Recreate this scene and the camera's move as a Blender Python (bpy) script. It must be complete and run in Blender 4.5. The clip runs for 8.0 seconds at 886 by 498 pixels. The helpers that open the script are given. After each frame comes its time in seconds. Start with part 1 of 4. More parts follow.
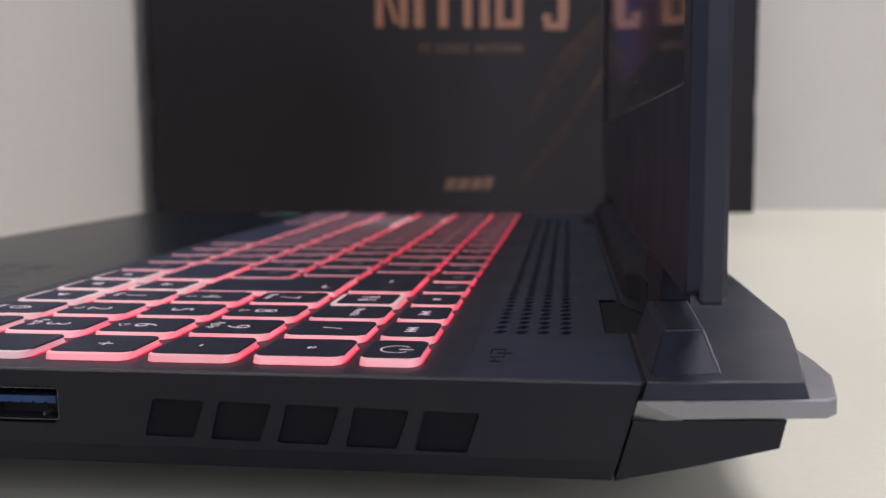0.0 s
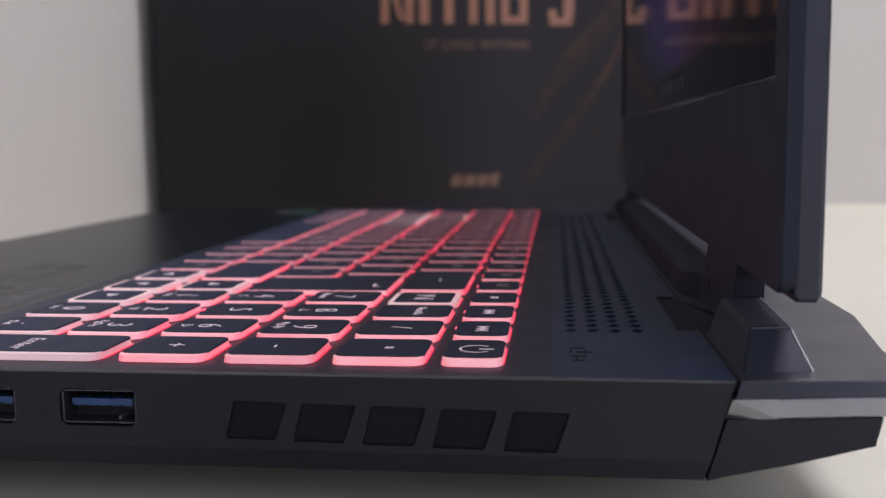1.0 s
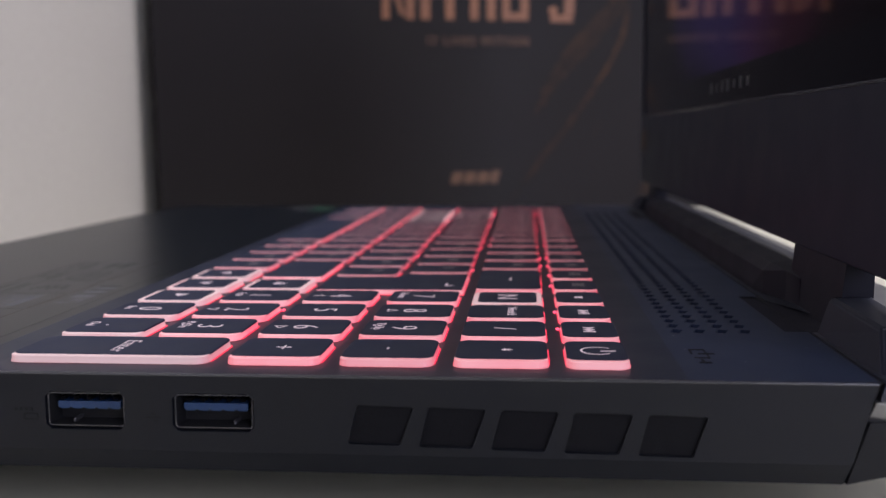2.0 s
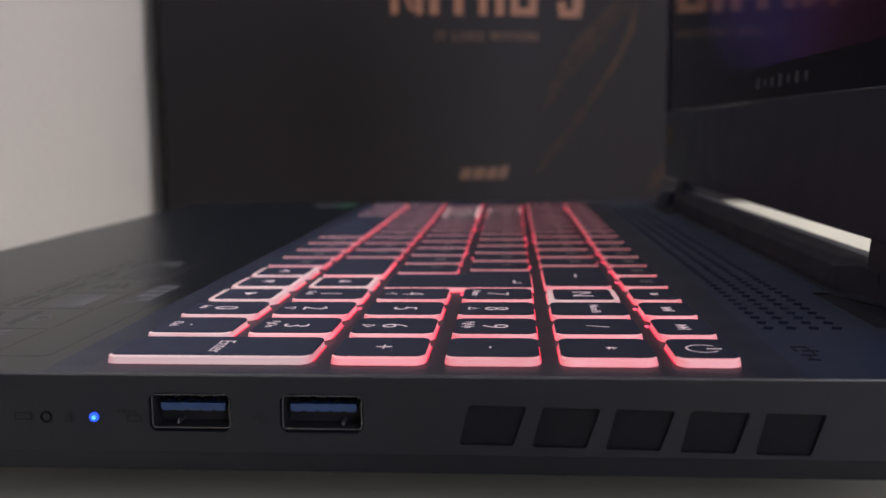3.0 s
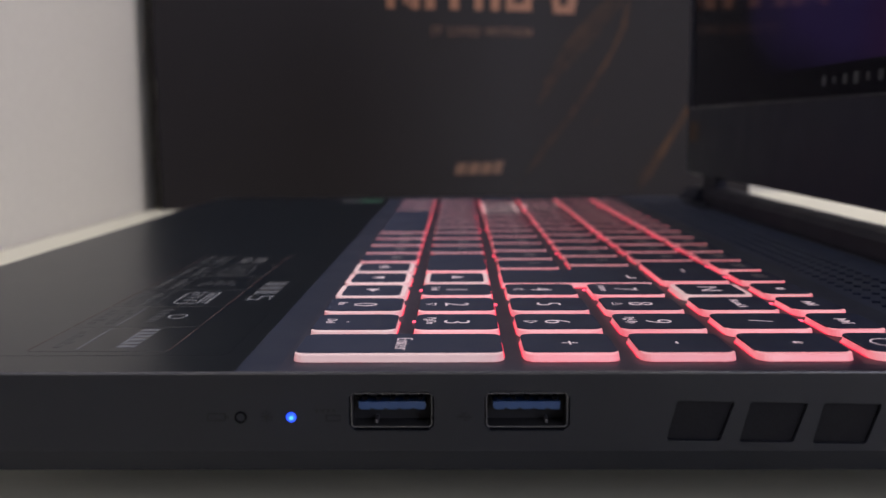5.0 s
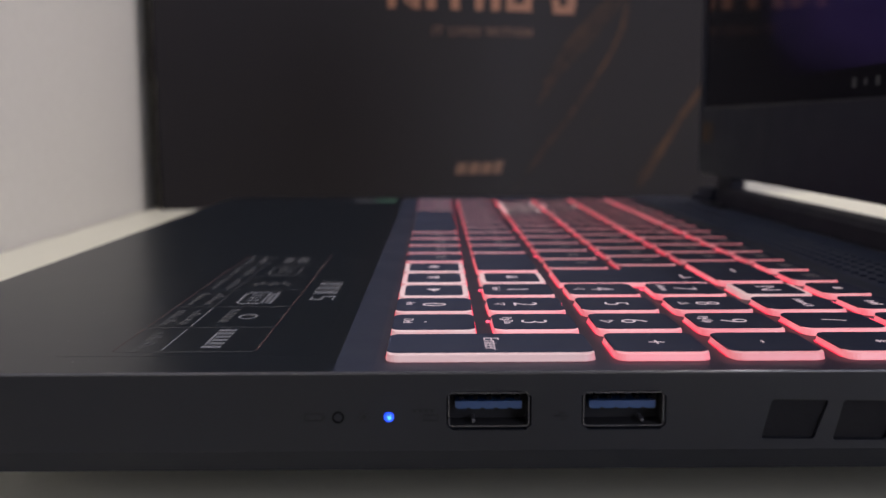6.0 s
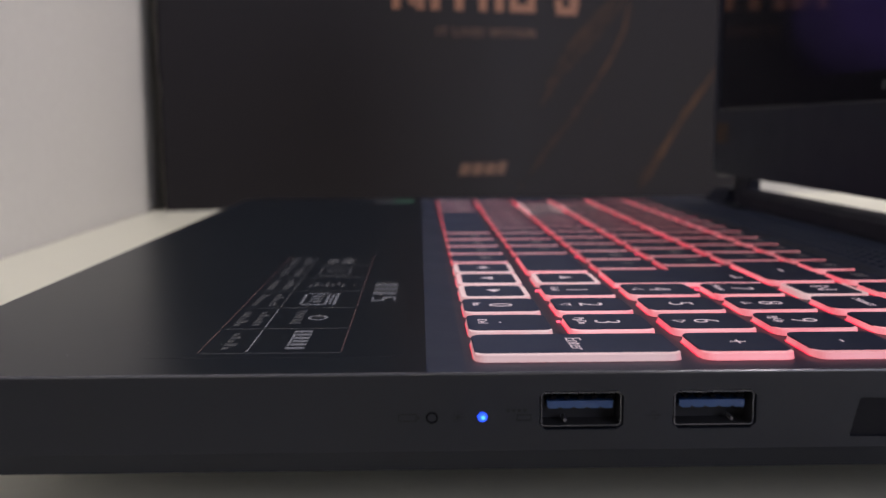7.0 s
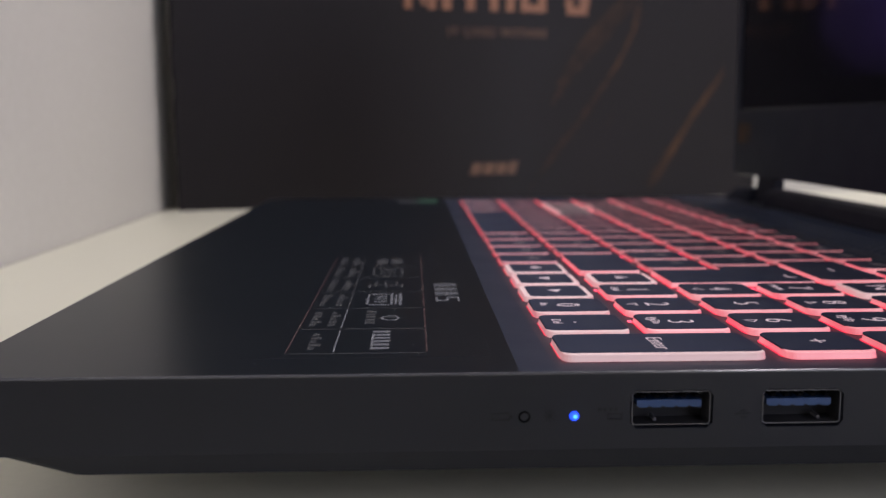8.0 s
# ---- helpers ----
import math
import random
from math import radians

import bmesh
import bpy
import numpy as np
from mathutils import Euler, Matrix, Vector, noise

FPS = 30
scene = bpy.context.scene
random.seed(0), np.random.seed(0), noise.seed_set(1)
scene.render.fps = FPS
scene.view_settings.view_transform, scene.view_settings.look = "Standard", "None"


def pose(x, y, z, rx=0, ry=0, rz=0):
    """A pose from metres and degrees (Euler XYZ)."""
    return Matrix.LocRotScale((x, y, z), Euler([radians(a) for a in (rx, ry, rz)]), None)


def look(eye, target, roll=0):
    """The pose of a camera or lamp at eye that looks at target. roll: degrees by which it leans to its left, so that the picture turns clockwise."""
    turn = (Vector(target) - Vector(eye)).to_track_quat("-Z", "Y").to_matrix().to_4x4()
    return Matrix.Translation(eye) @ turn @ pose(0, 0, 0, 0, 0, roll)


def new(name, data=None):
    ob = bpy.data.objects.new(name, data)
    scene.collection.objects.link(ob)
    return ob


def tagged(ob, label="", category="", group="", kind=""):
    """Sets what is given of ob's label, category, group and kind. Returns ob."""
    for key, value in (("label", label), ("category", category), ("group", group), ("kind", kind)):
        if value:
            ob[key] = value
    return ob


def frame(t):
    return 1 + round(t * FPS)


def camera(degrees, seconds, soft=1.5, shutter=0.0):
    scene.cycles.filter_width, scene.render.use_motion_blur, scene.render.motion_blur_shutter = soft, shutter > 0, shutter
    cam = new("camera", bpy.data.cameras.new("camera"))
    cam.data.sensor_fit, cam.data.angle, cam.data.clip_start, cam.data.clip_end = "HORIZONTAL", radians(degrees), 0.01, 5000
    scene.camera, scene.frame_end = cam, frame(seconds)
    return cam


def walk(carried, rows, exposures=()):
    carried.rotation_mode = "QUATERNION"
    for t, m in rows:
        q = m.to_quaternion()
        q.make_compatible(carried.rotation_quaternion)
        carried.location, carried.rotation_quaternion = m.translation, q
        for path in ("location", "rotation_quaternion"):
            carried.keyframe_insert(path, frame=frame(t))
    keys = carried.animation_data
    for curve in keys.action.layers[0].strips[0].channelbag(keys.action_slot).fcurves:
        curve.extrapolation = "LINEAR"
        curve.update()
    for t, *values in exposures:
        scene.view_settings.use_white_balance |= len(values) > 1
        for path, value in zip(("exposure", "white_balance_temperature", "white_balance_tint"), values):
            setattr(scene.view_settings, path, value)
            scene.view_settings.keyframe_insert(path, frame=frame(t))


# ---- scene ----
cam = camera(50.0, 8.0, 1.35)
PATH = [
    (0, (0.23570, -0.14646, 0.06199), (-0.02450, 1.82391, -0.16150), -0.484),
    (0.5, (0.22827, -0.14668, 0.06217), (-0.02021, 1.82466, -0.16601), -0.590),
    (1, (0.21975, -0.14626, 0.06221), (-0.01564, 1.82636, -0.16880), -0.736),
    (1.5, (0.20604, -0.14486, 0.06226), (0.00787, 1.83146, -0.17203), -0.522),
    (3, (0.17409, -0.14426, 0.06277), (0.03090, 1.83518, -0.18484), -0.608),
    (3.5, (0.16328, -0.14400, 0.06284), (0.04770, 1.83668, -0.18930), -0.499),
    (4, (0.15401, -0.14445, 0.06283), (0.06269, 1.83730, -0.19079), -0.517),
    (4.5, (0.14368, -0.14438, 0.06290), (0.08210, 1.83811, -0.19385), -0.449),
    (6, (0.11464, -0.14506, 0.06318), (0.12812, 1.83801, -0.19621), -0.205),
    (6.5, (0.10590, -0.14538, 0.06335), (0.13688, 1.83748, -0.19605), -0.161),
    (7, (0.09734, -0.14572, 0.06345), (0.14518, 1.83693, -0.19505), -0.208),
    (7.5, (0.08974, -0.14622, 0.06380), (0.14308, 1.83613, -0.19587), -0.242),
    (8, (0.08134, -0.14690, 0.06404), (0.14489, 1.83505, -0.19643), -0.216),
]
EXPOSURES = [(0.0, 0.08, 5960, 23.0), (1.5, 0.06, 5800, 26.0), (3.0, 0.0, 6060, 24.0), (8.0, 0.0, 6060, 24.0)]
walk(cam, [(t, look(eye, target, roll)) for t, eye, target, roll in PATH], EXPOSURES)
# the close lens keeps the first rows of keys sharp and lets the far box go soft
cam.data.dof.use_dof = True
cam.data.dof.focus_distance = 0.178
cam.data.dof.aperture_fstop = 20.0

# ---- light ----
world = bpy.data.worlds.new("sky")
world.use_nodes = True
scene.world = world
wn = world.node_tree
sky = wn.nodes.new("ShaderNodeTexSky")
sky.sky_type, sky.sun_disc = "NISHITA", False
sky.sun_elevation, sky.sun_rotation = radians(35), radians(60)
wn.links.new(sky.outputs[0], wn.nodes["Background"].inputs[0])
wn.nodes["Background"].inputs[1].default_value = 0.1


def area(name, m, sx, sy, watts, colour):
    data = bpy.data.lights.new(name, "AREA")
    data.shape, data.size, data.size_y, data.energy, data.color = "RECTANGLE", sx, sy, watts, colour
    ob = new(name, data)
    ob.matrix_world = m
    return ob


# daylight in an unseen window opening behind the camera, and an added overhead fill without fixture
area("window_daylight", look((1.35, -1.56, 0.75), (0.3, 0.5, 0.1)), 1.1, 1.1, 13.0, (0.95, 0.96, 1.0))
area("overhead_fill_light", look((0.92, 0.30, 1.62), (0.92, 0.30, 0)), 0.5, 0.5, 21.0, (1.0, 0.96, 0.91))

# ---- materials ----


def principled(name, colour, rough=0.5, metal=0.0, spec=0.5):
    m = bpy.data.materials.new(name)
    m.use_nodes = True
    b = m.node_tree.nodes["Principled BSDF"]
    b.inputs["Base Color"].default_value = (*colour, 1)
    b.inputs["Roughness"].default_value = rough
    b.inputs["Metallic"].default_value = metal
    b.inputs["Specular IOR Level"].default_value = spec
    return m, m.node_tree, b


def varied(name, colour_a, colour_b, rough=(0.4, 0.5), metal=0.0, scale=60.0, fine=2500.0, bump=0.05, bump_distance=0.0002, spec=0.5, coord="Object", stretch=(1, 1, 1)):
    """A surface that varies at two scales: broad patches and a fine grain with relief."""
    m, t, b = principled(name, colour_a, rough[0], metal, spec)
    n, l = t.nodes, t.links
    tc = n.new("ShaderNodeTexCoord")
    mp = n.new("ShaderNodeMapping")
    mp.inputs["Scale"].default_value = stretch
    l.new(tc.outputs[coord], mp.inputs[0])
    broad = n.new("ShaderNodeTexNoise")
    broad.inputs["Scale"].default_value, broad.inputs["Detail"].default_value = scale, 5
    l.new(mp.outputs[0], broad.inputs["Vector"])
    grain = n.new("ShaderNodeTexNoise")
    grain.inputs["Scale"].default_value, grain.inputs["Detail"].default_value = fine, 2
    l.new(mp.outputs[0], grain.inputs["Vector"])
    both = n.new("ShaderNodeMix")
    both.data_type = "FLOAT"
    both.inputs[0].default_value = 0.35
    l.new(broad.outputs["Fac"], both.inputs[2])
    l.new(grain.outputs["Fac"], both.inputs[3])
    ramp = n.new("ShaderNodeValToRGB")
    ramp.color_ramp.elements[0].position, ramp.color_ramp.elements[1].position = 0.35, 0.65
    ramp.color_ramp.elements[0].color, ramp.color_ramp.elements[1].color = (*colour_a, 1), (*colour_b, 1)
    l.new(both.outputs[0], ramp.inputs[0])
    l.new(ramp.outputs[0], b.inputs["Base Color"])
    rr = n.new("ShaderNodeMapRange")
    rr.inputs["From Min"].default_value, rr.inputs["From Max"].default_value = 0.35, 0.65
    rr.inputs["To Min"].default_value, rr.inputs["To Max"].default_value = rough
    l.new(broad.outputs["Fac"], rr.inputs["Value"])
    l.new(rr.outputs[0], b.inputs["Roughness"])
    bp = n.new("ShaderNodeBump")
    bp.inputs["Strength"].default_value, bp.inputs["Distance"].default_value = bump, bump_distance
    l.new(grain.outputs["Fac"], bp.inputs["Height"])
    l.new(bp.outputs[0], b.inputs["Normal"])
    return m


def glowing(name, colour, strength, base=(0.5, 0.5, 0.5), rough=0.4):
    m, t, b = principled(name, base, rough)
    b.inputs["Emission Color"].default_value = (*colour, 1)
    b.inputs["Emission Strength"].default_value = strength
    return m


PLASTIC = varied("black_satin_plastic", (0.0035, 0.0065, 0.0105), (0.0039, 0.0070, 0.0113), (0.288, 0.294), spec=0.185, bump=0.02, bump_distance=0.00002, fine=2500)
SIDE = varied("charcoal_matte_plastic", (0.0053, 0.0069, 0.0120), (0.0064, 0.0082, 0.0142), (0.44, 0.5), spec=0.33, bump=0.15, bump_distance=0.00004, fine=5000)
KEYFIELD = varied("dark_plum_keyboard_plate", (0.022, 0.023, 0.042), (0.027, 0.028, 0.050), (0.40, 0.46), spec=0.34, bump=0.1, bump_distance=0.00003, fine=6000)
# strip and rear panel: a view-dependent sheen is averaged into these navy colours
STRIP = varied("sheen_navy_strip", (0.0128, 0.0190, 0.040), (0.0158, 0.0230, 0.048), (0.40, 0.46), spec=0.34, bump=0.1, bump_distance=0.00003, fine=6000)
BORDER = varied("sheen_navy_border", (0.0190, 0.0300, 0.066), (0.0235, 0.0360, 0.079), (0.42, 0.48), spec=0.38, bump=0.1, bump_distance=0.00003, fine=6000)
REAR = varied("dark_grey_rear_plastic", (0.0165, 0.0200, 0.033), (0.0205, 0.0245, 0.040), (0.29, 0.35), spec=0.55, bump=0.12, bump_distance=0.00004, fine=5000)
# near-black colour that carries the shade inside ports and the seam
PIT = principled("painted_inner_shade", (0.0095, 0.0100, 0.0125), 0.7)[0]
MESH = varied("black_vent_mesh", (0.0062, 0.0064, 0.0088), (0.0080, 0.0082, 0.0110), (0.7, 0.8), spec=0.16, scale=900, fine=4000, bump=0.4, bump_distance=0.0002)
SILVER = varied("satin_silver_paint", (0.25, 0.255, 0.27), (0.32, 0.325, 0.345), (0.34, 0.44), metal=0.8, fine=4000, bump=0.08, bump_distance=0.00003)
KEYTOP = varied("black_key_coating", (0.0215, 0.0285, 0.058), (0.0270, 0.0355, 0.069), (0.52, 0.60), spec=0.22, bump=0.1, bump_distance=0.00003, fine=7000)


def lit_wall(name, red, pale, strength, redness):
    """Milky key wall lit from below: pale towards the user, redder on its flanks, at its foot and between the small lamps under the keys."""
    m, t, b = principled(name, (0.55, 0.45, 0.45), 0.4)
    n, l = t.nodes, t.links

    def calc(op, p, q):
        k = n.new("ShaderNodeMath")
        k.operation = op
        for i, v in enumerate((p, q)):
            if isinstance(v, float):
                k.inputs[i].default_value = v
            else:
                l.new(v, k.inputs[i])
        return k.outputs[0]

    tc, geo = n.new("ShaderNodeTexCoord"), n.new("ShaderNodeNewGeometry")
    high, side = n.new("ShaderNodeSeparateXYZ"), n.new("ShaderNodeSeparateXYZ")
    l.new(tc.outputs["Generated"], high.inputs[0])
    l.new(geo.outputs["Normal"], side.inputs[0])
    lamps = n.new("ShaderNodeTexNoise")
    lamps.inputs["Scale"].default_value, lamps.inputs["Detail"].default_value = 75.0, 1
    l.new(geo.outputs["Position"], lamps.inputs["Vector"])
    flank = calc("MULTIPLY", calc("ABSOLUTE", side.outputs["X"], 0.0), 0.42)
    foot = calc("MULTIPLY", calc("SUBTRACT", 0.35, high.outputs["Z"]), 0.5)
    spots = calc("MULTIPLY", calc("SUBTRACT", lamps.outputs["Fac"], 0.5), 1.5)
    mixed = calc("ADD", calc("ADD", flank, calc("MAXIMUM", foot, 0.0)), calc("ADD", spots, redness))
    ramp = n.new("ShaderNodeValToRGB")
    ramp.color_ramp.elements[0].color, ramp.color_ramp.elements[1].color = (*pale, 1), (*red, 1)
    ramp.color_ramp.elements[0].position, ramp.color_ramp.elements[1].position = 0.0, 0.9
    l.new(mixed, ramp.inputs[0])
    info, rng = n.new("ShaderNodeObjectInfo"), n.new("ShaderNodeMapRange")
    rng.inputs["To Min"].default_value, rng.inputs["To Max"].default_value = strength * 0.85, strength * 1.12
    l.new(info.outputs["Random"], rng.inputs["Value"])
    l.new(ramp.outputs[0], b.inputs["Emission Color"])
    l.new(rng.outputs[0], b.inputs["Emission Strength"])
    return m


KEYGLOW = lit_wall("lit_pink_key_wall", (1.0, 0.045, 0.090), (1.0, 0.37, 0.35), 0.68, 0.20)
# same lit wall with its emission turned down for the far keys
KEYFAR = lit_wall("far_dimmed_pink_key_wall", (1.0, 0.045, 0.090), (1.0, 0.30, 0.30), 0.35, 0.25)
KEYPALE = lit_wall("lit_pale_key_rim", (1.0, 0.14, 0.18), (1.0, 0.66, 0.57), 0.45, 0.04)
LEAK = glowing("red_backlight_leak", (1.0, 0.030, 0.070), 1.2, (0.3, 0.02, 0.03))
GLINT = glowing("bright_red_backlight", (1.0, 0.08, 0.13), 2.2, (0.3, 0.05, 0.06))
LEGEND = glowing("backlit_legend", (1.0, 0.70, 0.70), 0.38, (0.5, 0.5, 0.5))
LEGEND_DIM = glowing("dim_backlit_legend", (1.0, 0.5, 0.5), 0.022, (0.2, 0.2, 0.2))
BEZEL = varied("black_bezel_plastic", (0.0125, 0.0155, 0.0290), (0.0155, 0.0190, 0.0345), (0.50, 0.56), bump=0.15, bump_distance=0.00005, fine=5000, spec=0.22)
LIDCOVER = varied("black_lid_plastic", (0.0125, 0.0155, 0.029), (0.0160, 0.0195, 0.036), (0.42, 0.52), bump=0.1, bump_distance=0.00004, fine=5000)
PRINT = principled("grey_white_print", (0.125, 0.133, 0.150), 0.5)[0]
PRINT_DIM = principled("dim_grey_print", (0.030, 0.033, 0.038), 0.5)[0]
PRINT_RED = principled("dull_red_print", (0.044, 0.019, 0.021), 0.5)[0]
PRINT_DARK = principled("dark_moulded_mark", (0.0048, 0.0052, 0.0076), 0.6, 0.0, 0.26)[0]
GREEN = principled("green_sticker_print", (0.022, 0.085, 0.052), 0.45)[0]
STEEL = varied("port_shell_steel", (0.09, 0.09, 0.10), (0.13, 0.13, 0.145), (0.36, 0.46), metal=0.6, bump=0.03)
BLUE = varied("blue_port_tongue", (0.010, 0.040, 0.125), (0.014, 0.049, 0.150), (0.35, 0.45))
LED = glowing("lit_blue_led", (0.001, 0.055, 1.0), 1.5, (0.1, 0.2, 0.8))
LED_CORE = glowing("lit_blue_led_core", (0.03, 0.36, 1.0), 1.8, (0.2, 0.5, 0.8))
HUMP = varied("dark_grey_hinge_plastic", (0.0150, 0.0180, 0.0320), (0.0185, 0.0220, 0.0385), (0.56, 0.62), spec=0.27, bump=0.12, bump_distance=0.00004, fine=5000)
# pale tone that paints the highlight along the hinge edges
EDGE_LIGHT = varied("hinge_edge_highlight", (0.085, 0.088, 0.105), (0.115, 0.118, 0.138), (0.26, 0.34), spec=0.6)
# lighter and glossier than the plastic around it, to draw highlight lines
RIM = varied("rim_highlight_strip", (0.045, 0.047, 0.056), (0.06, 0.062, 0.072), (0.18, 0.24), spec=0.7)
HINGE = varied("black_hinge_plastic", (0.0110, 0.0115, 0.0200), (0.0135, 0.0140, 0.0240), (0.55, 0.63), spec=0.22, bump=0.15, bump_distance=0.00005, fine=5000)
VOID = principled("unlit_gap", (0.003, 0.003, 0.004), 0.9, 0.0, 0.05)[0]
DUST = principled("pale_dust", (0.42, 0.42, 0.43), 0.9)[0]
RUBBER = principled("black_rubber", (0.01, 0.01, 0.01), 0.8)[0]
BOXCARD = varied("printed_dark_cardboard", (0.0080, 0.0062, 0.0078), (0.0108, 0.0084, 0.0100), (0.52, 0.6), scale=9, fine=900, bump=0.15, bump_distance=0.0003, spec=0.3)
GOLD = varied("copper_ink", (0.22, 0.095, 0.05), (0.27, 0.12, 0.062), (0.45, 0.55), scale=40, fine=700, bump=0.05)
GOLD_MID = varied("worn_copper_ink", (0.11, 0.055, 0.032), (0.15, 0.075, 0.042), (0.45, 0.55), scale=40, fine=700, bump=0.05)
GOLD_FAINT = varied("vanishing_copper_ink", (0.0095, 0.0072, 0.0080), (0.044, 0.0245, 0.0155), (0.52, 0.6), scale=70, fine=420, bump=0.05, spec=0.25)
GOLD_DIM = varied("faint_copper_ink", (0.016, 0.0105, 0.0085), (0.095, 0.046, 0.021), (0.52, 0.6), scale=55, fine=420, bump=0.05, spec=0.25)
WALL = varied("off_white_wall_paint", (0.555, 0.54, 0.487), (0.605, 0.59, 0.537), (0.75, 0.85), scale=3, fine=180, bump=0.1, bump_distance=0.0006)
TABLETOP = varied("cream_laminate", (0.665, 0.655, 0.52), (0.715, 0.705, 0.565), (0.38, 0.5), scale=6, fine=400, bump=0.04, bump_distance=0.0002)
CEIL = varied("white_ceiling_paint", (0.72, 0.72, 0.71), (0.77, 0.77, 0.76), (0.8, 0.9), scale=2, fine=150, bump=0.1, bump_distance=0.0006)
# darker version of the wall paint, for the added walls out of view
WALL_DARK = varied("unseen_wall_dark_grey", (0.20, 0.18, 0.165), (0.24, 0.215, 0.20), (0.75, 0.85), scale=3, fine=180, bump=0.1, bump_distance=0.0006)
FLOORM = varied("grey_floor_tile", (0.12, 0.11, 0.10), (0.16, 0.15, 0.14), (0.4, 0.55), scale=4, fine=150)


def screen_material():
    """A dark desktop picture with a violet and blue bloom that turns red at one end."""
    m, t, b = principled("lit_display", (0.006, 0.006, 0.008), 0.045, 0.0, 0.38)
    n, l = t.nodes, t.links
    tc = n.new("ShaderNodeTexCoord")
    sep = n.new("ShaderNodeSeparateXYZ")
    l.new(tc.outputs["Generated"], sep.inputs[0])

    def calc(op, a, c):
        k = n.new("ShaderNodeMath")
        k.operation = op
        for i, v in enumerate((a, c)):
            if isinstance(v, float):
                k.inputs[i].default_value = v
            else:
                l.new(v, k.inputs[i])
        return k.outputs[0]

    u, v = sep.outputs["Y"], sep.outputs["Z"]
    du = calc("MULTIPLY", calc("SUBTRACT", u, 0.38), 2.3)
    dv = calc("MULTIPLY", calc("SUBTRACT", v, 0.46), 1.9)
    r = calc("SQRT", calc("ADD", calc("MULTIPLY", du, du), calc("MULTIPLY", dv, dv)), 0.0)
    wob = n.new("ShaderNodeTexNoise")
    wob.inputs["Scale"].default_value, wob.inputs["Detail"].default_value = 3.0, 2
    l.new(tc.outputs["Generated"], wob.inputs["Vector"])
    r2 = calc("ADD", r, calc("MULTIPLY", calc("SUBTRACT", wob.outputs["Fac"], 0.5), 0.5))
    ramp = n.new("ShaderNodeValToRGB")
    e = ramp.color_ramp.elements
    e[0].position, e[0].color = 0.0, (0.15, 0.09, 0.50, 1)
    e[1].position, e[1].color = 1.0, (0.004, 0.004, 0.010, 1)
    k = e.new(0.75)
    k.color = (0.11, 0.06, 0.27, 1)
    k = e.new(0.92)
    k.color = (0.012, 0.008, 0.035, 1)
    l.new(r2, ramp.inputs[0])
    red = n.new("ShaderNodeMix")
    red.data_type = "RGBA"
    rr = n.new("ShaderNodeMapRange")
    rr.inputs["From Min"].default_value, rr.inputs["From Max"].default_value = 0.42, 0.22
    l.new(u, rr.inputs["Value"])
    l.new(rr.outputs[0], red.inputs[0])
    l.new(ramp.outputs[0], red.inputs[6])
    warm = n.new("ShaderNodeMix")
    warm.data_type, warm.blend_type = "RGBA", "MULTIPLY"
    warm.inputs[0].default_value = 1.0
    l.new(ramp.outputs[0], warm.inputs[6])
    warm.inputs[7].default_value = (2.2, 0.6, 0.40, 1)
    l.new(warm.outputs[2], red.inputs[7])
    # the taskbar along the lower edge
    bar = calc("GREATER_THAN", v, 0.055)
    out = n.new("ShaderNodeMix")
    out.data_type = "RGBA"
    l.new(bar, out.inputs[0])
    out.inputs[6].default_value = (0.008, 0.008, 0.014, 1)
    l.new(red.outputs[2], out.inputs[7])
    l.new(out.outputs[2], b.inputs["Emission Color"])
    b.inputs["Emission Strength"].default_value = 0.070
    return m


DISPLAY = screen_material()
ICON = glowing("lit_icon", (0.45, 0.6, 0.8), 0.0045, (0.02, 0.02, 0.02))

# ---- mesh helpers ----


def part(name, bm, material, parent, label=""):
    """Links a bmesh as one mesh object under a thing or a part."""
    me = bpy.data.meshes.new(name)
    bm.normal_update()
    bm.to_mesh(me)
    bm.free()
    me.materials.append(material)
    ob = new(name, me)
    ob.parent = parent
    if parent is not None:
        ob.matrix_parent_inverse = parent.matrix_world.inverted()
    if label:
        ob["label"] = label
    return ob


def thing(name, place, label, category, group="", kind=""):
    ob = new(name)
    ob.empty_display_size = 0.02
    ob.matrix_world = Matrix.Translation(place)
    ob.location = place
    bpy.context.view_layer.update()
    return tagged(ob, label, category, group, kind)


def loft(rings, bottom=True, top=True, bm=None, skip=None):
    """Joins closed rings of equal length into one skin."""
    bm = bm or bmesh.new()
    vs = [[bm.verts.new(p) for p in ring] for ring in rings]
    for k in range(len(vs) - 1):
        a, b = vs[k], vs[k + 1]
        for i in range(len(a)):
            j = (i + 1) % len(a)
            if skip and skip(k, rings[k][i], rings[k][j]):
                continue
            bm.faces.new((a[i], a[j], b[j], b[i]))
    if bottom:
        bm.faces.new(vs[0][::-1])
    if top:
        bm.faces.new(vs[-1])
    return bm


def rounded(x0, x1, y0, y1, r, n=4):
    """A rounded rectangle, anticlockwise."""
    pts = []
    for cx, cy, a in ((x1 - r, y0 + r, -90), (x1 - r, y1 - r, 0), (x0 + r, y1 - r, 90), (x0 + r, y0 + r, 180)):
        for i in range(n + 1):
            w = radians(a + 90 * i / n)
            pts.append((cx + r * math.cos(w), cy + r * math.sin(w)))
    return pts


